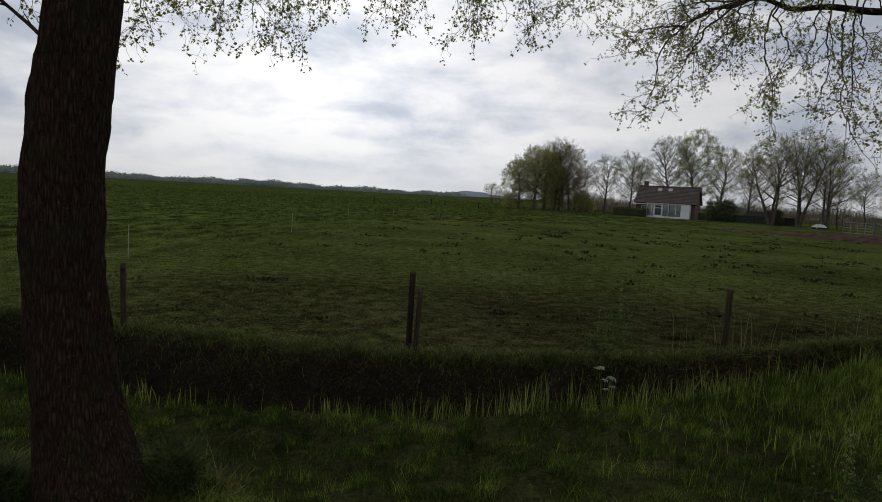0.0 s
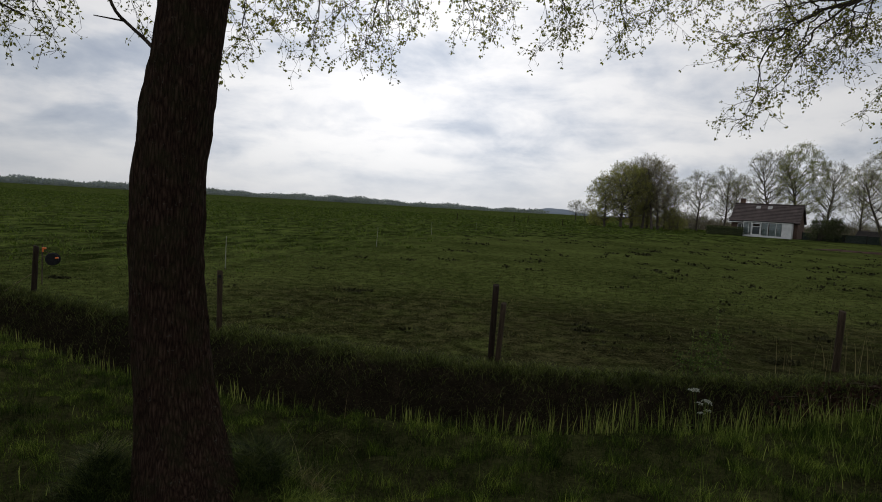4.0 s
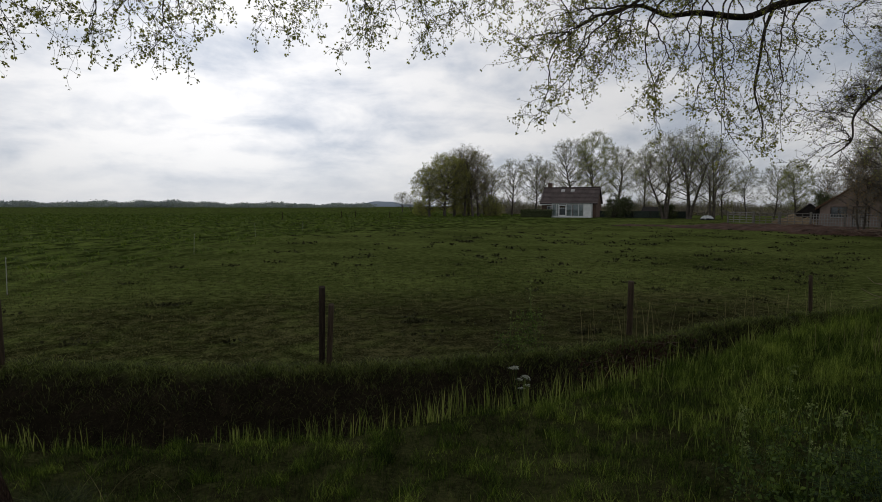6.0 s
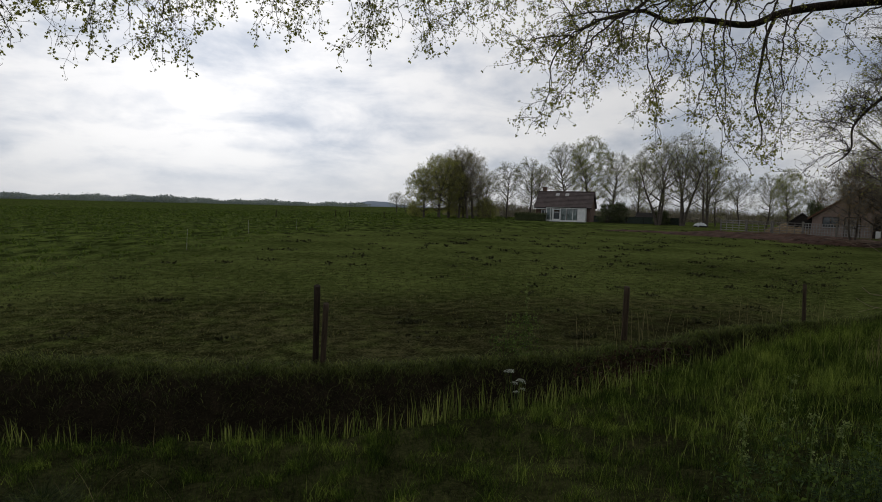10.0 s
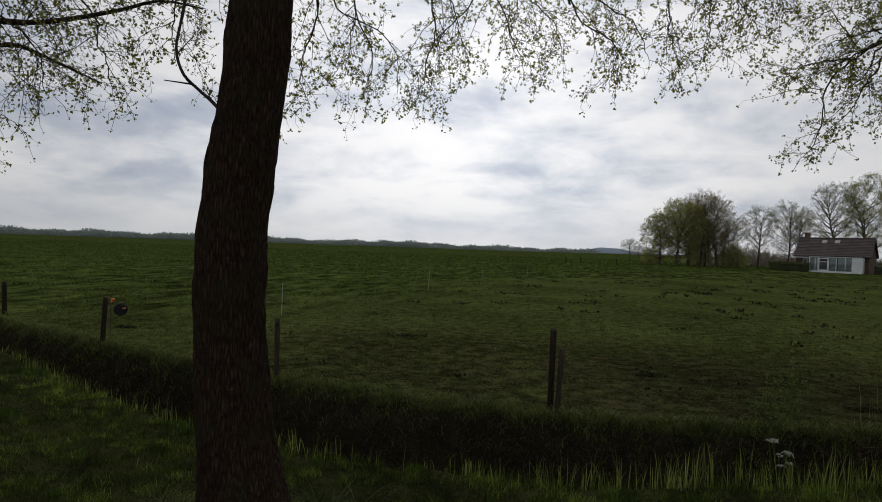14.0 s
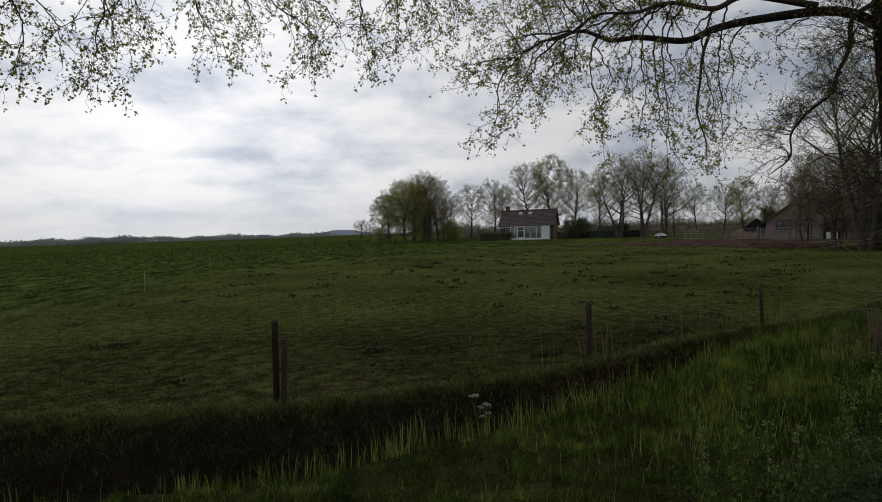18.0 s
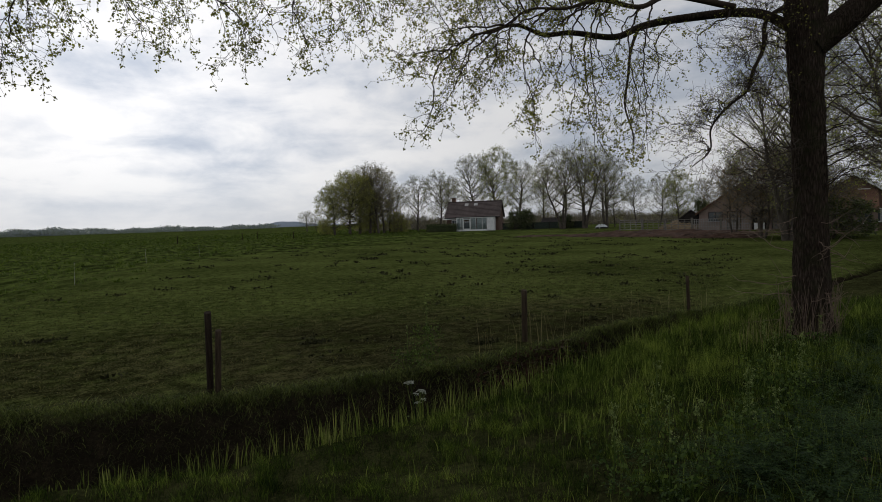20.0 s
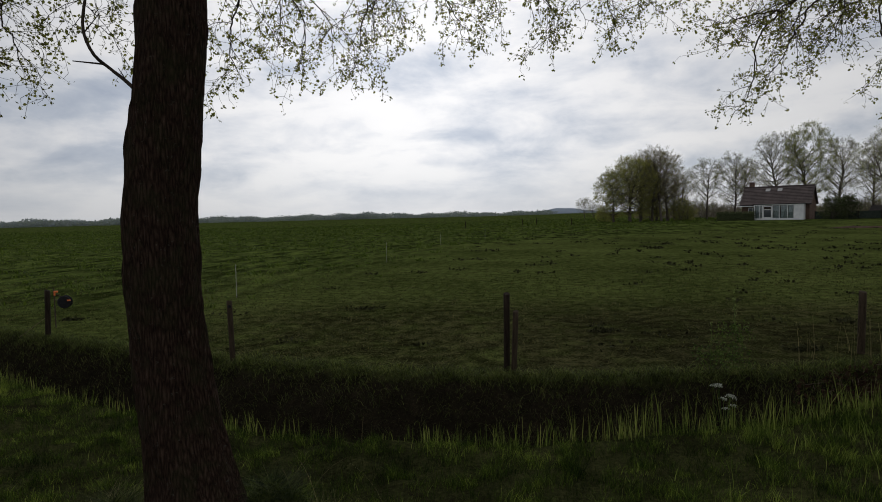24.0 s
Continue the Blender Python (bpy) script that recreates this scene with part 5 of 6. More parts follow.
def window(parent, x0, x1, z0, z1, y, bars=1, mat=None, sill=True):
    """A framed window set proud of a wall that faces -y."""
    mat = mat or M_WHITE
    t = 0.07
    w = part("window", boxes((x0, y - 0.05, z0, x1, y - 0.02, z1)), M_GLASS, parent, "dark glazed window")
    fr = [(x0 - t, y - 0.09, z0 - t, x0, y, z1 + t), (x1, y - 0.09, z0 - t, x1 + t, y, z1 + t), (x0, y - 0.09, z1, x1, y, z1 + t), (x0, y - 0.09, z0 - t, x1, y, z0)]
    for i in range(bars):
        xm = x0 + (x1 - x0) * (i + 1) / (bars + 1)
        fr.append((xm - 0.03, y - 0.085, z0, xm + 0.03, y - 0.052, z1))
    part("window_frame", boxes(*fr), mat, w, "white frame")
    if sill:
        part("sill", boxes((x0 - 0.12, y - 0.18, z0 - t - 0.07, x1 + 0.12, y - 0.003, z0 - t - 0.004)), M_GREYWALL, w)
    return w


def build_house():
    x, y = 35.3, 100.2
    h = thing("cottage", pose(x, y, float(height(39, 98)) - 0.05, 0, 0, -32.0), "small brick cottage with dark tiled roof and white sunroom", "house")
    L, D = 9.4, 6.6
    part("wall", gable_wall(0.15, L - 0.15, 0, D, 2.55, 4.95), M_BRICK, h, "brown brick walls")
    roof = part("roof", gable_roof(-0.15, L + 0.15, 0, D, 2.5, 5.0), M_ROOF, h, "dark brown tiled roof")
    # courses of tiles
    k = 2.5 / (D / 2)
    rows = [(-0.17, -0.28 + i * 0.30, 0, L + 0.17, -0.28 + i * 0.30 + 0.045, 0.05) for i in range(1, 12)]
    bm = bmesh.new()
    for r in rows:
        box(bm, *r, m=Matrix.Translation((0, 0, 2.5 + 0.17)) @ Matrix.Translation((0, 0, 0)) @ Matrix(((1, 0, 0, 0), (0, 1, 0, 0), (0, k, 1, 0), (0, 0, 0, 1))))
    part("tile_course", bm, M_ROOF, roof)
    part("ridge_cap", boxes((-0.2, D / 2 - 0.14, 5.06, L + 0.2, D / 2 + 0.14, 5.24), bevel=0.04), M_ROOF, roof)
    part("chimney", boxes((0.5, D / 2 - 0.05, 4.2, 1.2, D / 2 + 0.55, 5.95), bevel=0.02), M_BRICK, roof, "brick chimney stack")
    part("chimney_cap", boxes((0.44, D / 2 - 0.11, 5.954, 1.26, D / 2 + 0.61, 6.04)), M_GREYWALL, roof)
    for sx in (3.0, 4.65):
        bm = bmesh.new()
        box(bm, sx, 0, 0, sx + 0.62, 0.70, 0.08, m=Matrix.Translation((0, 2.25, 2.5 + 2.25 * k + 0.16)) @ Matrix.Rotation(math.atan(k), 4, "X"))
        part("skylight", bm, plain("skylight_blind", (0.26, 0.26, 0.25), (0.36, 0.36, 0.35), 4.0, 0.4), roof, "pale roof window")
    part("gutter", boxes((-0.15, -0.42, 2.22, L + 0.15, -0.31, 2.33), bevel=0.02), M_DARKWOOD, h)
    # sunroom
    y0, xa, xb, zt = -1.7, 2.2, 8.75, 2.36
    s = part("sunroom", boxes((xa, y0, 0, xb, -0.004, 0.28), (xa, y0, zt - 0.16, xb, -0.004, zt), (xa, y0, 0.284, xa + 0.12, -0.004, zt - 0.164), (xb - 0.12, y0, 0.284, xb, -0.004, zt - 0.164)), M_WHITE, h, "white framed sunroom")
    part("panel", boxes((7.45, y0 + 0.02, 0.284, xb - 0.124, y0 + 0.10, zt - 0.164)), M_WHITE, s, "white panel")
    for a, b in ((2.36, 2.95), (3.05, 3.30), (4.75, 5.55), (5.75, 6.65), (6.75, 7.42)):
        p = part("pane", boxes((a, y0 + 0.05, 0.32, b, y0 + 0.07, zt - 0.2)), M_PANE, s, "tall pane with pale curtain behind")
        part("curtain", boxes((a + 0.02, y0 + 0.16, 0.32, b - 0.02, y0 + 0.2, zt - 0.2)), M_GREYWALL, p)
    for a in (2.95, 3.30, 4.62, 5.55, 6.65):
        part("mullion", boxes((a + 0.003, y0 - 0.01, 0.284, a + 0.097, y0 + 0.09, zt - 0.164)), M_WHITE, s)
    d = part("door", boxes((3.42, y0 + 0.01, 0.29, 3.52, y0 + 0.08, 2.1), (4.5, y0 + 0.01, 0.29, 4.6, y0 + 0.08, 2.1), (3.524, y0 + 0.01, 1.98, 4.496, y0 + 0.08, 2.1), (3.524, y0 + 0.01, 0.29, 4.496, y0 + 0.08, 0.45), (3.524, y0 + 0.01, 1.55, 4.496, y0 + 0.08, 1.63)), M_WHITE, s, "white glazed door")
    part("door_pane", boxes((3.524, y0 + 0.035, 0.454, 4.496, y0 + 0.05, 1.546)), M_GLASS, d)
    part("flat_roof", boxes((xa - 0.1, y0 - 0.12, zt + 0.004, xb + 0.1, -0.32, zt + 0.09)), M_DARKWOOD, s)
    # awning and window of the left bay
    part("awning", boxes((-0.1, -1.0, 2.1, 2.15, -0.44, 2.2)), M_WHITE, h, "white canopy board")
    window(h, 1.15, 2.1, 0.5, 1.85, -0.004, 1)
    return h


build_house()


def leaf_block(name, x0, y0, x1, y1, tall, deep, mat, label, category, seed):
    """A clipped hedge: a dark core with leaves all over it."""
    g = np.random.default_rng(seed)
    d = Vector((x1 - x0, y1 - y0, 0))
    length = d.length
    ob = thing(name, pose(x0, y0, float(height((x0 + x1) / 2, (y0 + y1) / 2)), 0, 0, math.degrees(math.atan2(d.y, d.x))), label, category)
    part("core", boxes((0.1, -deep / 2 + 0.12, 0, length - 0.1, deep / 2 - 0.12, tall - 0.12), bevel=0.1), M_LEAF_DARK, ob)
    n = int(length * tall * 320)
    p = np.stack([g.uniform(0, length, n), g.uniform(-deep / 2, deep / 2, n), g.uniform(0.0, tall, n)], 1)
    face = g.integers(0, 3, n)
    p[face < 2, 1] = np.where(g.uniform(size=(face < 2).sum()) < 0.75, -deep / 2, deep / 2) + g.normal(0, 0.06, (face < 2).sum())
    p[face == 2, 2] = tall + g.normal(0, 0.05, (face == 2).sum())
    part("foliage", tri_mesh("foliage", *leaves(g, p, 0.13, 0.0), mat), mat, ob)
    return ob


leaf_block("hedge", 31.2, 98.8, 36.2, 97.0, 1.25, 1.0, M_LEAF_DARK, "low clipped dark green hedge beside the cottage", "hedge", 81)


def build_screen(x0, y0, x1, y1, tall, label):
    """A garden screen of dark netting between posts."""
    d = Vector((x1 - x0, y1 - y0, 0))
    n = max(2, int(d.length / 2.4))
    ob = thing("garden_screen", pose(x0, y0, float(height(x0, y0)), 0, 0, math.degrees(math.atan2(d.y, d.x))), label, "fence")
    for i in range(n + 1):
        px = d.length * i / n
        part("post", boxes((px - 0.05, -0.05, -0.2, px + 0.05, 0.05, tall + 0.1), bevel=0.01), M_DARKWOOD, ob)
        if i < n:
            part("panel", boxes((px + 0.054, -0.012, 0.03, px + d.length / n - 0.054, 0.012, tall)), M_NET, ob)
    return ob


build_screen(43.6, 94.6, 53.5, 85.5, 1.1, "dark green netted garden screen along the yard")


def build_shed():
    s = thing("garden_shed", pose(49.4, 91.4, float(height(49, 91)), 0, 0, -38), "low dark wooden shed with sloping roof", "shed")
    part("wall", gable_wall(0, 4.2, 0, 3.0, 1.1, 1.75, 0.12), M_DARKWOOD, s)
    part("roof", gable_roof(-0.2, 4.4, 0, 3.0, 1.1, 1.75, 0.08, 0.25), M_DARKWOOD, s)


build_shed()


def build_barn():
    # its gable looks at the meadow: length along local x, turned so that the end wall faces the ditch
    b = thing("barn", pose(49.5, 55.0, float(height(52, 52)) - 0.1, 0, 0, -46.0), "old brick barn with wide gable and patched doors", "barn")
    W, E, R, L = 9.8, 2.1, 5.5, 13.0
    prof = [(0, 0), (W, 0), (W, E), (W / 2, R), (0, E)]
    bm = bmesh.new()
    a = [bm.verts.new((p[0], 0, p[1])) for p in prof]
    c = [bm.verts.new((p[0], L, p[1])) for p in prof]
    bm.faces.new(a)
    bm.faces.new(c[::-1])
    for i in (0, 1, 4):
        j = (i + 1) % 5
        bm.faces.new((a[i], c[i], c[j], a[j]))
    bmesh.ops.recalc_face_normals(bm, faces=bm.faces)
    part("wall", bm, M_BARN, b, "weathered brown brick")
    bm = bmesh.new()
    for s in (-1, 1):
        xe = W / 2 + s * (W / 2 + 0.4)
        ze = E - 0.4 * (R - E) / (W / 2)
        lo = [(W / 2, -0.35, R + 0.02), (xe, -0.35, ze + 0.02), (xe, L + 0.3, ze + 0.02), (W / 2, L + 0.3, R + 0.02)]
        vs = [bm.verts.new(p) for p in lo] + [bm.verts.new((p[0], p[1], p[2] + 0.18)) for p in lo]
        for f in ((0, 1, 2, 3), (4, 5, 6, 7), (0, 1, 5, 4), (1, 2, 6, 5), (2, 3, 7, 6), (3, 0, 4, 7)):
            bm.faces.new([vs[i] for i in f])
    bmesh.ops.recalc_face_normals(bm, faces=bm.faces)
    part("roof", bm, M_ROOF_OLD, b, "worn brown tile roof")
    window(b, 1.0, 2.3, 1.2, 2.1, -0.004, 1, M_DARKWOOD)
    window(b, 4.2, 5.3, 3.6, 4.7, -0.004, 0, M_GREYWOOD)
    # the open doorway is a flat dark panel, its inner shade only colour
    for x0, x1, z1, m, lb in ((2.9, 4.1, 2.1, M_GREYWOOD, "grey plank door"), (5.3, 6.6, 2.2, M_DARKWOOD, "dark panel for the shade of an open doorway"), (7.2, 8.2, 2.0, M_GREYWOOD, "grey plank door")):
        d = part("door", boxes((x0, -0.06, 0.05, x1, -0.004, z1)), m, b, lb)
        part("door_frame", boxes((x0 - 0.1, -0.09, 0.05, x0 - 0.004, -0.004, z1 + 0.1), (x1 + 0.004, -0.09, 0.05, x1 + 0.1, -0.004, z1 + 0.1), (x0, -0.09, z1 + 0.004, x1, -0.004, z1 + 0.1)), M_DARKWOOD, d)
    part("half_door", boxes((5.45, -0.12, 0.1, 6.45, -0.064, 0.85), bevel=0.01), M_WHITE, b, "white lower half door")
    s = thing("lean_to", pose(49.0, 58.2, float(height(48.6, 56.8)), 0, 0, 47.0), "small black-roofed lean-to beside the barn", "shed")
    part("wall", gable_wall(0, 2.6, -3.2, 0, 1.0, 2.3, 0.12), M_DARKWOOD, s)
    part("roof", gable_roof(-0.1, 2.7, -3.2, 0, 1.0, 2.3, 0.1, 0.2), M_DARKWOOD, s)


build_barn()


def build_farmhouse():
    f = thing("farmhouse", pose(52.2, 43.8, float(height(54, 41)) - 0.1, 0, 0, -54.4), "brick farmhouse with white bargeboards and orange-brown roof", "house")
    W, E, R, L = 7.4, 2.7, 5.3, 9.0
    prof = [(0, 0), (W, 0), (W, E), (W / 2, R), (0, E)]
    bm = bmesh.new()
    a = [bm.verts.new((p[0], 0, p[1])) for p in prof]
    c = [bm.verts.new((p[0], L, p[1])) for p in prof]
    bm.faces.new(a)
    bm.faces.new(c[::-1])
    for i in (0, 1, 2, 3, 4):
        j = (i + 1) % 5
        bm.faces.new((a[i], c[i], c[j], a[j]))
    bmesh.ops.recalc_face_normals(bm, faces=bm.faces)
    part("wall", bm, M_BRICK, f, "brown brick walls")
    for s, nm in ((-1, "roof"), (1, "roof")):
        xe = W / 2 + s * (W / 2 + 0.35)
        ze = E - 0.35 * (R - E) / (W / 2)
        for y0, y1, lift, m, n2, lb in ((-0.25, L + 0.3, 0.02, M_ROOF, nm, "dark tiled roof slope"), (-0.32, -0.254, -0.12, M_WHITE, "bargeboard", "white bargeboard")):
            bm = bmesh.new()
            lo = [(W / 2, y0, R + lift), (xe, y0, ze + lift), (xe, y1, ze + lift), (W / 2, y1, R + lift)]
            vs = [bm.verts.new(p) for p in lo] + [bm.verts.new((p[0], p[1], p[2] + (0.16 if m is M_ROOF else 0.34))) for p in lo]
            for q in ((0, 1, 2, 3), (4, 5, 6, 7), (0, 1, 5, 4), (1, 2, 6, 5), (2, 3, 7, 6), (3, 0, 4, 7)):
                bm.faces.new([vs[i] for i in q])
            bmesh.ops.recalc_face_normals(bm, faces=bm.faces)
            part(n2, bm, m, f, lb)
    window(f, 2.7, 3.25, 2.9, 3.8, -0.004, 0)
    window(f, 4.1, 4.9, 2.9, 3.8, -0.004, 0)
    window(f, 5.1, 6.4, 0.9, 2.0, -0.004, 1)
    # the lower wing
    w = thing("farm_wing", pose(49.4, 43.6, float(height(50, 42)) - 0.1, 0, 0, -52.0), "long low farm wing with orange-brown tile roof", "house")
    part("wall", gable_wall(0, 7.0, 0, 6.0, 2.2, 4.3), M_BARN, w)
    part("roof", gable_roof(-0.1, 7.1, 0, 6.0, 2.2, 4.4), M_ROOF_OLD, w, "orange-brown tiled roof")
    d = part("door", boxes((3.6, -0.06, 0.05, 5.2, -0.004, 2.0)), M_DARKWOOD, w, "dark plank door")
    part("door_frame", boxes((3.5, -0.09, 0.05, 3.596, -0.004, 2.1), (5.204, -0.09, 0.05, 5.3, -0.004, 2.1)), M_GREYWOOD, d)
    window(w, 1.2, 2.2, 0.9, 1.8, -0.004, 1, M_GREYWOOD)
    window(w, 5.6, 6.5, 0.9, 1.8, -0.004, 1, M_GREYWOOD)


build_farmhouse()


def build_gate(x, y, turn, length, tall, mat, label, bars=5, uprights=3):
    ob = thing("field_gate", pose(x, y, float(height(x, y)), 0, 0, turn), label, "gate", "pen gates")
    for px in (0.0, length):
        part("post", boxes((px - 0.07, -0.07, -0.2, px + 0.07, 0.07, tall + 0.15), bevel=0.012), M_GREYWOOD, ob)
    for i in range(bars):
        z = 0.2 + (tall - 0.25) * i / (bars - 1)
        part("rail", boxes((0.074, -0.03, z, length - 0.074, 0.03, z + 0.06), bevel=0.01), mat, ob)
    for px in [length * (i + 1) / (uprights + 1) for i in range(uprights)]:
        part("upright", boxes((px - 0.035, -0.062, 0.15, px + 0.035, -0.034, tall)), mat, ob)
    return ob


for i, (gx, gy, turn, ln, mt) in enumerate(((45.4, 64.0, -75, 3.3, M_STEEL), (46.3, 60.7, -80, 3.2, M_GREYWOOD), (46.9, 57.4, -72, 3.2, M_GREYWOOD), (47.9, 54.3, -62, 3.0, M_STEEL), (49.3, 51.6, -58, 2.8, M_STEEL))):
    build_gate(gx, gy, turn, ln, 1.35, mt, "pale tubular steel pen gate in the farmyard" if mt is M_STEEL else "grey wooden rail fence of a cattle pen", uprights=11 if i > 2 else 3)


def build_heaps():
    g = np.random.default_rng(91)
    m = plain("manure", (0.020, 0.011, 0.007), (0.075, 0.042, 0.028), 1.5, 0.95, 0, 0.05, 12.0)
    straw = plain("old_straw", (0.09, 0.065, 0.04), (0.19, 0.145, 0.09), 2.0, 0.95, 0, 0.04, 14.0)

    def mound(name, x, y, lx, ly, hz, turn, mat, label, seed):
        nx, ny = 70, 24
        u, w = np.meshgrid(np.linspace(-1, 1, nx), np.linspace(-1, 1, ny))
        r = np.clip(1 - np.maximum(np.abs(u) ** 3, np.abs(w) ** 1.6), 0, 1)
        z = hz * r ** 0.8 * (0.8 + 0.35 * waves(u * lx, w * ly, seed, 2.0) + 0.25 * waves(u * lx, w * ly, seed + 1, 0.6)) - 0.05
        v = np.stack([(u * lx).ravel(), (w * ly).ravel(), z.ravel()], 1)
        i = (np.arange(ny - 1)[:, None] * nx + np.arange(nx - 1)[None]).ravel()
        t = np.concatenate([np.stack([i, i + 1, i + nx + 1], 1), np.stack([i, i + nx + 1, i + nx], 1)])
        ob = tagged(new(name, tri_mesh(name, v, t, mat, True)), label, "heap")
        ob.matrix_world = pose(x, y, float(height(x, y)), 0, 0, turn)
        return ob

    mound("manure_mound", 39.8, 49.5, 9.5, 2.6, 0.62, -62, m, "long low dark brown manure heap at the farmyard edge", 5)
    mound("manure_mound", 39.4, 41.8, 3.6, 1.8, 0.55, -60, m, "dark brown manure heap by the barn", 8)
    mound("earth_strip", 34.5, 59.0, 6.0, 0.8, 0.28, -35, m, "low strip of dark earth in the pasture", 9)
    mound("straw_heap", 49.2, 57.6, 2.4, 1.4, 1.25, -60, straw, "heap of pale straw and branches in the pen", 12)
    # brushwood beside the heap
    rows = []
    for _ in range(70):
        s = np.array([37.6 + g.normal(0, 1.7), 34.0 + g.normal(0, 2.2), 0.45 + g.uniform(0, 0.45)])
        e = s + g.normal(0, 1, 3) * (1.2, 1.5, 0.22)
        rows.append((*s, *e, 0.02, 0.006))
    stuff("brushwood", tubes(rows, 4), M_DEADTWIG, "pile of pale cut branches by the heap", "branches")


build_heaps()


def build_sheeting():
    """White plastic sheet thrown over a clamp, weighed down in folds."""
    nx, ny = 44, 30
    u, w = np.meshgrid(np.linspace(-1, 1, nx), np.linspace(-1, 1, ny))
    r = np.clip(1 - np.maximum(np.abs(u) ** 2.2, np.abs(w) ** 2), 0, 1)
    fold = 0.22 * waves(u * 1.5, w * 1.2, 41, 0.9) + 0.16 * waves(u * 1.5, w * 1.2, 42, 0.35)
    z = np.maximum(0.95 * r ** 0.6 * (0.75 + fold) + 0.05 * waves(u, w, 43, 0.2) * r, 0.0) - 0.02
    v = np.stack([(u * 0.95).ravel(), (w * 0.9).ravel(), 0.8 * z.ravel()], 1)
    i = (np.arange(ny - 1)[:, None] * nx + np.arange(nx - 1)[None]).ravel()
    t = np.concatenate([np.stack([i, i + 1, i + nx + 1], 1), np.stack([i, i + nx + 1, i + nx], 1)])
    ob = thing("sheeted_clamp", pose(52.6, 78.8, float(height(52.6, 78.8)), 0, 0, -34), "low heap under crumpled white plastic sheeting", "heap")
    part("sheet", tri_mesh("sheet", v, t, M_GREYWALL, True), M_GREYWALL, ob, "crumpled white plastic sheet")
    for px, py in ((-0.6, -0.65), (0.1, -0.8), (0.65, -0.6)):
        bm = bmesh.new()
        bmesh.ops.create_cone(bm, cap_ends=True, segments=18, radius1=0.3, radius2=0.27, depth=0.17, matrix=pose(px, py - 0.25, 0.10, 8, 0, 0))
        part("tyre", bm, M_BLACK, ob, "old black tyre as a weight")


build_sheeting()


# ---- herbs and small things ----
M_BUD = leafy("bud_green", [(0.13, 0.17, 0.06), (0.24, 0.28, 0.115)], 0.35)


def umbel_plant(name, x, y, tall, heads, seed, label, leaf_n=90, flower=None):
    """A cow parsley with flat white heads, or a leafy herb still in bud."""
    g = np.random.default_rng(seed)
    ob = thing(name, pose(x, y, float(height(x, y)) - 0.02, 0, 0, 0), label, "plant", "flowering herbs")
    rows, pos, fl = [(0, 0, 0, 0.02, 0, tall * 0.55, 0.008, 0.006)], [], []
    if flower:
        # a leafy spire with small bunches of buds up the stem
        rows = [(0, 0, 0, 0.01, 0, tall * 0.5, 0.005, 0.004), (0.01, 0, tall * 0.5, 0.02, 0.01, tall, 0.004, 0.002)]
        for k in range(3 * heads):
            z, a = tall * (1 - 0.55 * g.uniform() ** 1.4), g.uniform(0, 6.28)
            r = g.uniform(0.015, 0.05) * (1.5 - z / tall)
            e = np.array([0.015 + r * math.cos(a), r * math.sin(a), z + r * 0.8])
            rows.append((0.015, 0, z, *e, 0.002, 0.001))
            fl.append(e + g.normal(0, 0.007, (9, 3)))
        tagged(part("bud_head", tri_mesh("bud_head", *leaves(g, np.concatenate(fl), 0.013, -0.2), flower), flower, ob, "small bunches of pale green buds"), kind="stuff")
    for k in range(0 if flower else heads):
        a = g.uniform(0, 6.28)
        top = np.array([math.cos(a) * g.uniform(0.02, 0.13), math.sin(a) * g.uniform(0.02, 0.13), tall * g.uniform(0.72, 1.0)])
        rows.append((0.02, 0, tall * g.uniform(0.3, 0.55), *top, 0.005, 0.003))
        fl = []
        for q in range(11):
            a, r = 2.4 * q, 0.040 * math.sqrt((q + 0.5) / 11)
            e = top + np.array([r * math.cos(a), r * math.sin(a), 0.035 - 6.0 * r * r + g.normal(0, 0.003)])
            rows.append((*top, *e, 0.0013, 0.0009))
            fl.append(e + g.normal(0, 0.005, (5, 3)) * (1, 1, 0.4))
        tagged(part("flower_head", tri_mesh("flower_head", *leaves(g, np.concatenate(fl), 0.012, -0.3), M_UMBEL), M_UMBEL, ob, "small flat white flower head"), kind="stuff")
    for k in range(leaf_n):
        a, r, z = g.uniform(0, 6.28), g.uniform(0.03, 0.26), g.uniform(0.05, 0.6) * tall
        pos.append((r * math.cos(a), r * math.sin(a), z))
    part("stem", tri_mesh("stem", *tubes(rows, 5), M_HERB), M_HERB, ob)
    part("leaf", tri_mesh("leaf", *leaves(g, np.repeat(np.array(pos), 3, 0) + g.normal(0, 0.02, (len(pos) * 3, 3)), 0.032 if flower else 0.04, 0.2), M_HERB), M_HERB, ob, "feathery green leaves")["kind"] = "stuff"
    return ob


umbel_plant("cow_parsley", 2.26, 7.05, 1.16, 9, 201, "cow parsley with white flower heads standing in the ditch", 70)
umbel_plant("hogweed", 2.95, 8.75, 1.12, 7, 202, "tall leafy green weed on the ditch bank", 190, M_BUD)
umbel_plant("hogweed", 2.6, 8.6, 0.7, 2, 203, "leafy green weed on the ditch bank", 80, M_BUD)


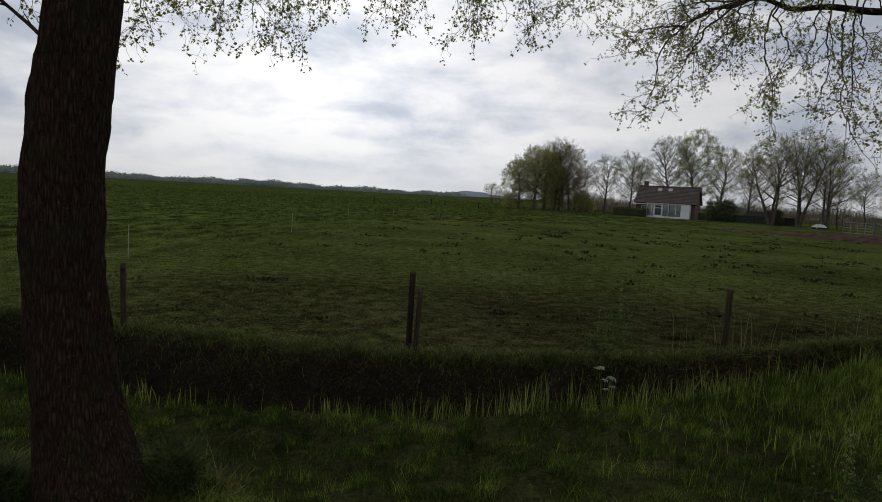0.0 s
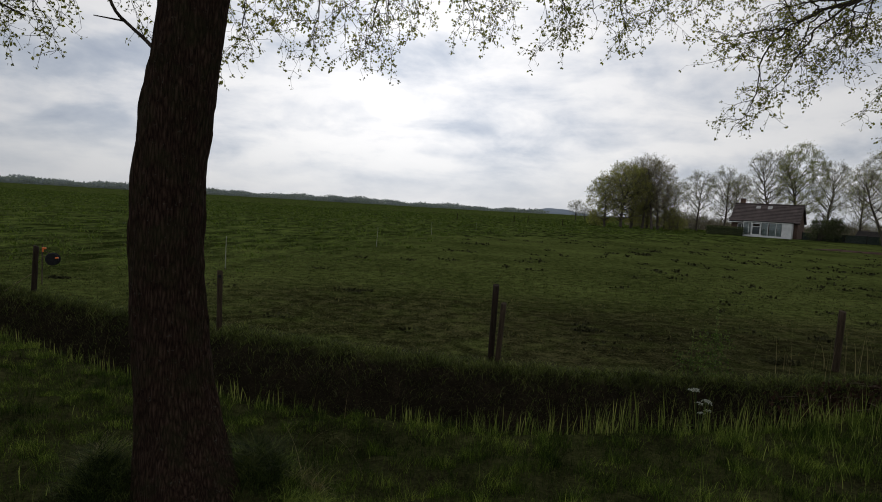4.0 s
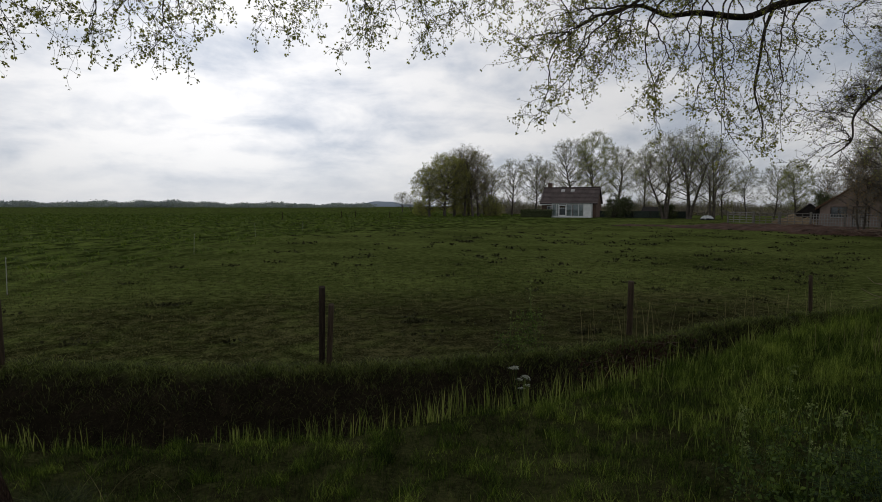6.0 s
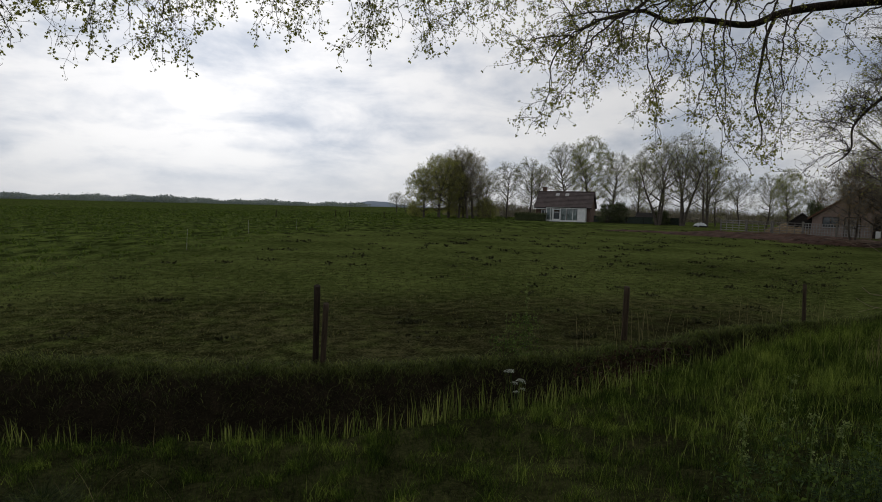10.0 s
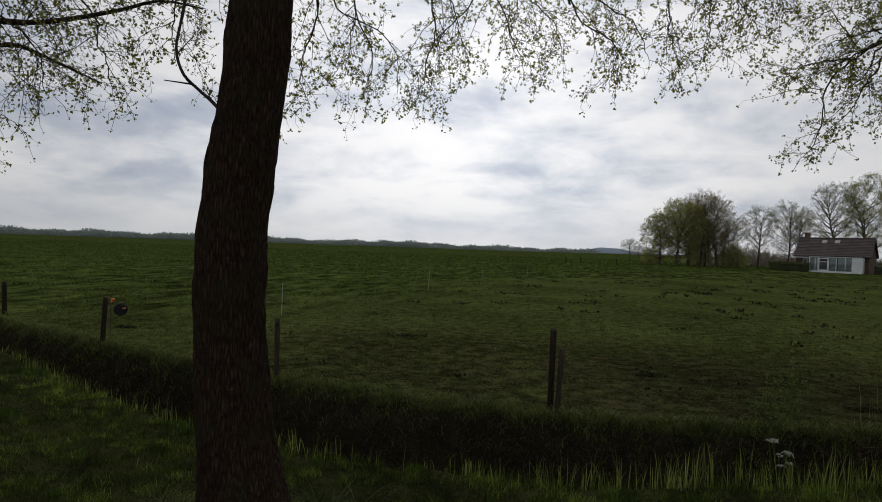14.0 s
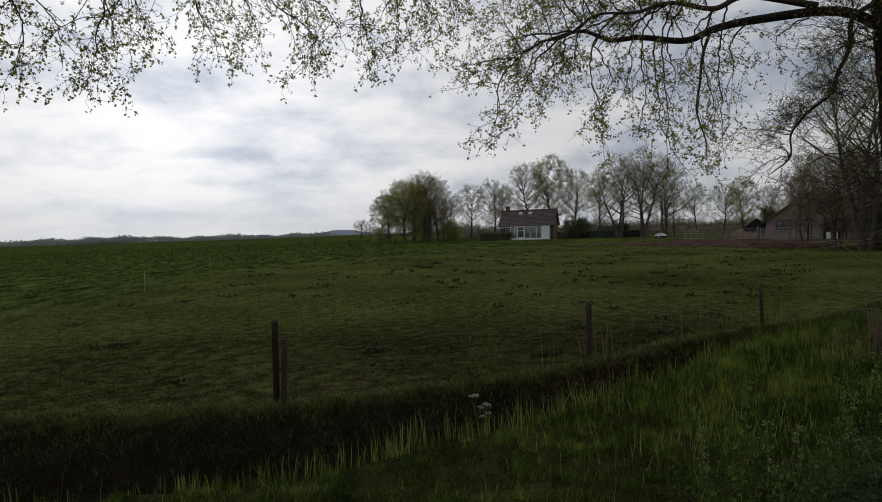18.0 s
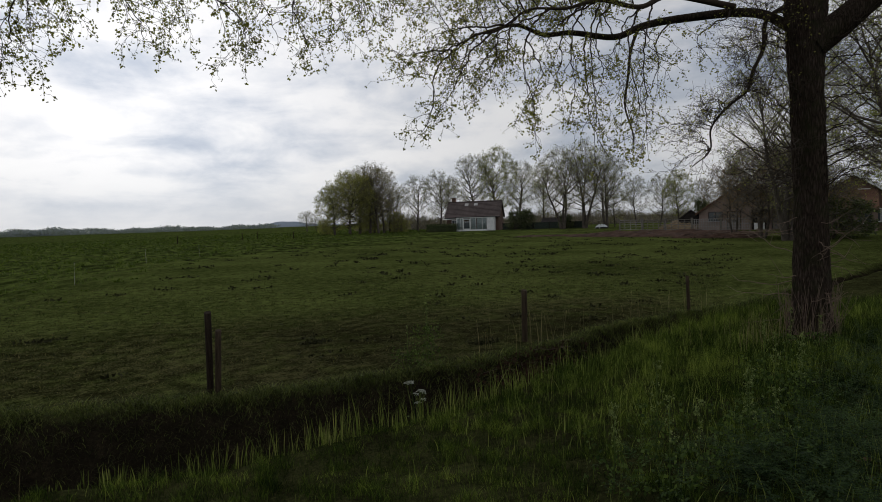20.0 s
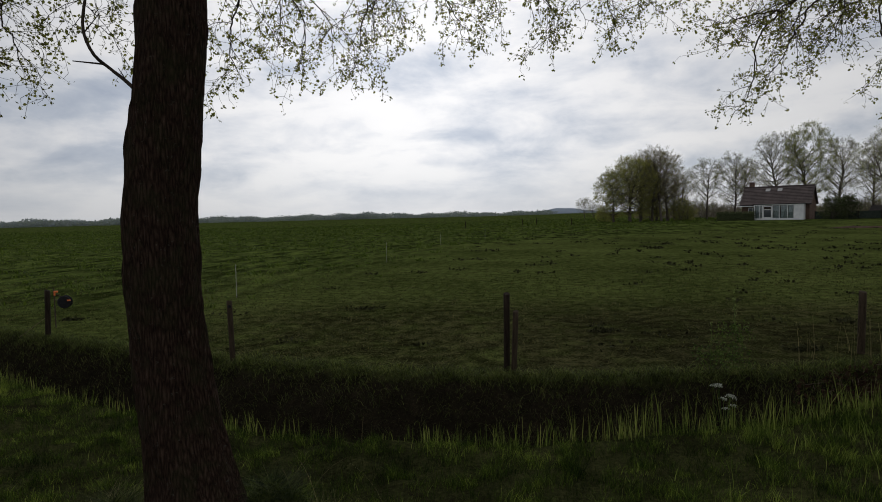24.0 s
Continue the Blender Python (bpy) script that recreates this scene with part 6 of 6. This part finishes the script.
def build_weeds():
    g = np.random.default_rng(210)
    k = 0
    for x, y in [(2.75, 3.55), (3.1, 3.1), (3.55, 3.4), (3.35, 3.7), (2.65, 2.95), (4.6, 3.75), (4.95, 4.2), (5.3, 4.6), (5.8, 4.9), (4.2, 3.9), (6.6, 5.4), (7.4, 5.9), (3.9, 3.3)]:
        umbel_plant("budding_herb", x + g.normal(0, 0.1), y + g.normal(0, 0.1), g.uniform(0.50, 0.80), int(g.integers(4, 8)), 220 + k, "budding pale-headed herb in the rank verge grass", 60, M_BUD)
        k += 1
    # ferny foliage of cow parsley: arching ribs with paired, divided leaflets
    n = 6000
    x = np.concatenate([g.normal(3.9, 0.55, n // 2), g.uniform(3.6, 9.0, n // 2)])
    y = np.concatenate([g.normal(2.75, 0.5, n // 2), 0.55 * x[n // 2:] + 0.8 + g.normal(0, 0.32, n // 2)])
    keep = (y < near_edge(x) - 1.2) & (y > 0.45 * x) & (waves(x, y, 61, 0.7) > g.normal(-0.15, 0.2, n))
    x, y = x[keep], y[keep]
    n = len(x)
    base = on_ground(x, y)
    base[:, 2] += np.abs(g.normal(0.08, 0.10, n))
    yaw, ln, k = g.uniform(0, 2 * math.pi, n), g.uniform(0.09, 0.22, n), 9
    out = np.stack([np.cos(yaw), np.sin(yaw)], 1)
    v = []
    for q in range(k):
        f = (q + 0.6) / k
        c = base + np.stack([out[:, 0] * ln * f, out[:, 1] * ln * f, ln * (0.85 * f - 0.62 * f * f)], 1)
        size = ln * 0.21 * (1.05 - f)
        for side in (-1, 1):
            d = np.stack([out[:, 0] * 0.55 - side * out[:, 1], out[:, 1] * 0.55 + side * out[:, 0], g.normal(-0.1, 0.15, n)], 1)
            w = np.stack([out[:, 0], out[:, 1], np.full(n, 0.15)], 1) * (size * 0.20)[:, None]
            v.append(np.stack([c, c + d * (size * 0.55)[:, None] + w, c + d * size[:, None], c + d * (size * 0.55)[:, None] - w], 1))
    v = np.concatenate(v, 0).reshape(-1, 3)
    t = (np.array([(0, 1, 2), (0, 2, 3)])[None] + (np.arange(len(v) // 4) * 4)[:, None, None]).reshape(-1, 3)
    stuff("cow_parsley_foliage", (v, t), M_PARSLEY, "ferny dark green cow parsley foliage on the verge", "plants")
    # a patch of brown leaf litter
    u = g.normal(0, 1, (700, 2)) * (0.28, 0.16)
    litter = plain("leaf_litter", (0.05, 0.035, 0.02), (0.17, 0.12, 0.07), 14.0, 0.9)
    stuff("leaf_litter", leaves(g, on_ground(4.75 + u[:, 0], 2.75 + u[:, 1], -0.02), 0.045, 0.0), litter, "patch of fallen brown leaves in the herbs", "leaves")
    # clods and hoof marks of the pasture
    x, y = scatter(g, 2600, -16, 60, 9.5, 90, lambda x, y: (y > far_edge(x) + 0.5) & (x > -8.0 + 0.17 * (y - 16)) & (np.abs(x) < y))
    keep = g.uniform(size=len(x)) < (0.5 + 0.6 * waves(x, y, 71, 5.0)) * (0.2 + 0.75 * smooth(-2, 8, x)) * (1 - 0.6 * smooth(35, 80, y))
    x, y = x[keep], y[keep]
    kk = 24
    cen = np.repeat(on_ground(x, y, -0.01), kk, 0) + g.normal(0, 1, (len(x) * kk, 3)) * np.repeat(np.stack([g.uniform(0.06, 0.20, len(x)) * (1 + y / 70), g.uniform(0.05, 0.15, len(x)) * (1 + y / 40), np.full(len(x), 0.012)], 1), kk, 0)
    clod = plain("trampled_earth", (0.014, 0.014, 0.006), (0.040, 0.042, 0.016), 6.0, 1.0)
    stuff("clods", leaves(g, cen, np.repeat(0.058 * (1 + np.minimum(y, 34) / 32) * (1 - 0.4 * smooth(40, 85, y)), kk), -0.1), clod, "dark trampled clods in the grazed pasture", "earth")
    # bare peat with dead roots on the far bank
    n = 1500
    x = g.normal(4.9, 0.55, n)
    f = np.clip(g.normal(0.86, 0.07, n), 0.66, 1.0)
    y = near_edge(x) + f * (far_edge(x) - near_edge(x))
    peat = plain("bare_peat", (0.022, 0.012, 0.008), (0.060, 0.034, 0.022), 5.0, 1.0)
    stuff("peat_clods", leaves(g, on_ground(x, y, -0.01), 0.07, 0.1), peat, "crumbling red-brown peat on the ditch bank", "earth")
    rows = []
    for k in range(46):
        s = on_ground(np.array([g.normal(4.9, 0.6)]), np.array([0.0]))[0]
        s[1] = near_edge(s[0]) + g.uniform(0.75, 0.98) * (far_edge(s[0]) - near_edge(s[0]))
        s[2] = float(height(s[0], s[1])) + 0.02
        e = s + np.array([g.normal(0, 0.2), -g.uniform(0.02, 0.15), g.normal(-0.03, 0.06)])
        rows.append((*s, *e, 0.004, 0.002))
    stuff("dead_roots", tubes(rows, 4), M_DEADTWIG, "pale dead roots and sticks on the ditch bank", "roots")
    # weathered dung and mud by the post
    for i, (cx, cy, r) in enumerate(((-3.6, 14.3, 0.5), (4.4, 9.9, 0.32), (1.6, 11.4, 0.3), (-10.2, 12.9, 0.4))):
        u = g.normal(0, 1, (160, 2))
        c = np.stack([cx + u[:, 0] * r * 0.4, cy + u[:, 1] * r * 0.22, np.zeros(160)], 1)
        c[:, 2] = height(c[:, 0], c[:, 1]) + np.abs(g.normal(0.01, 0.015, 160))
        stuff("mud_clump", leaves(g, c, 0.06, 0.0), clod, "dark clump of trampled mud in the grass", "earth")


build_weeds()
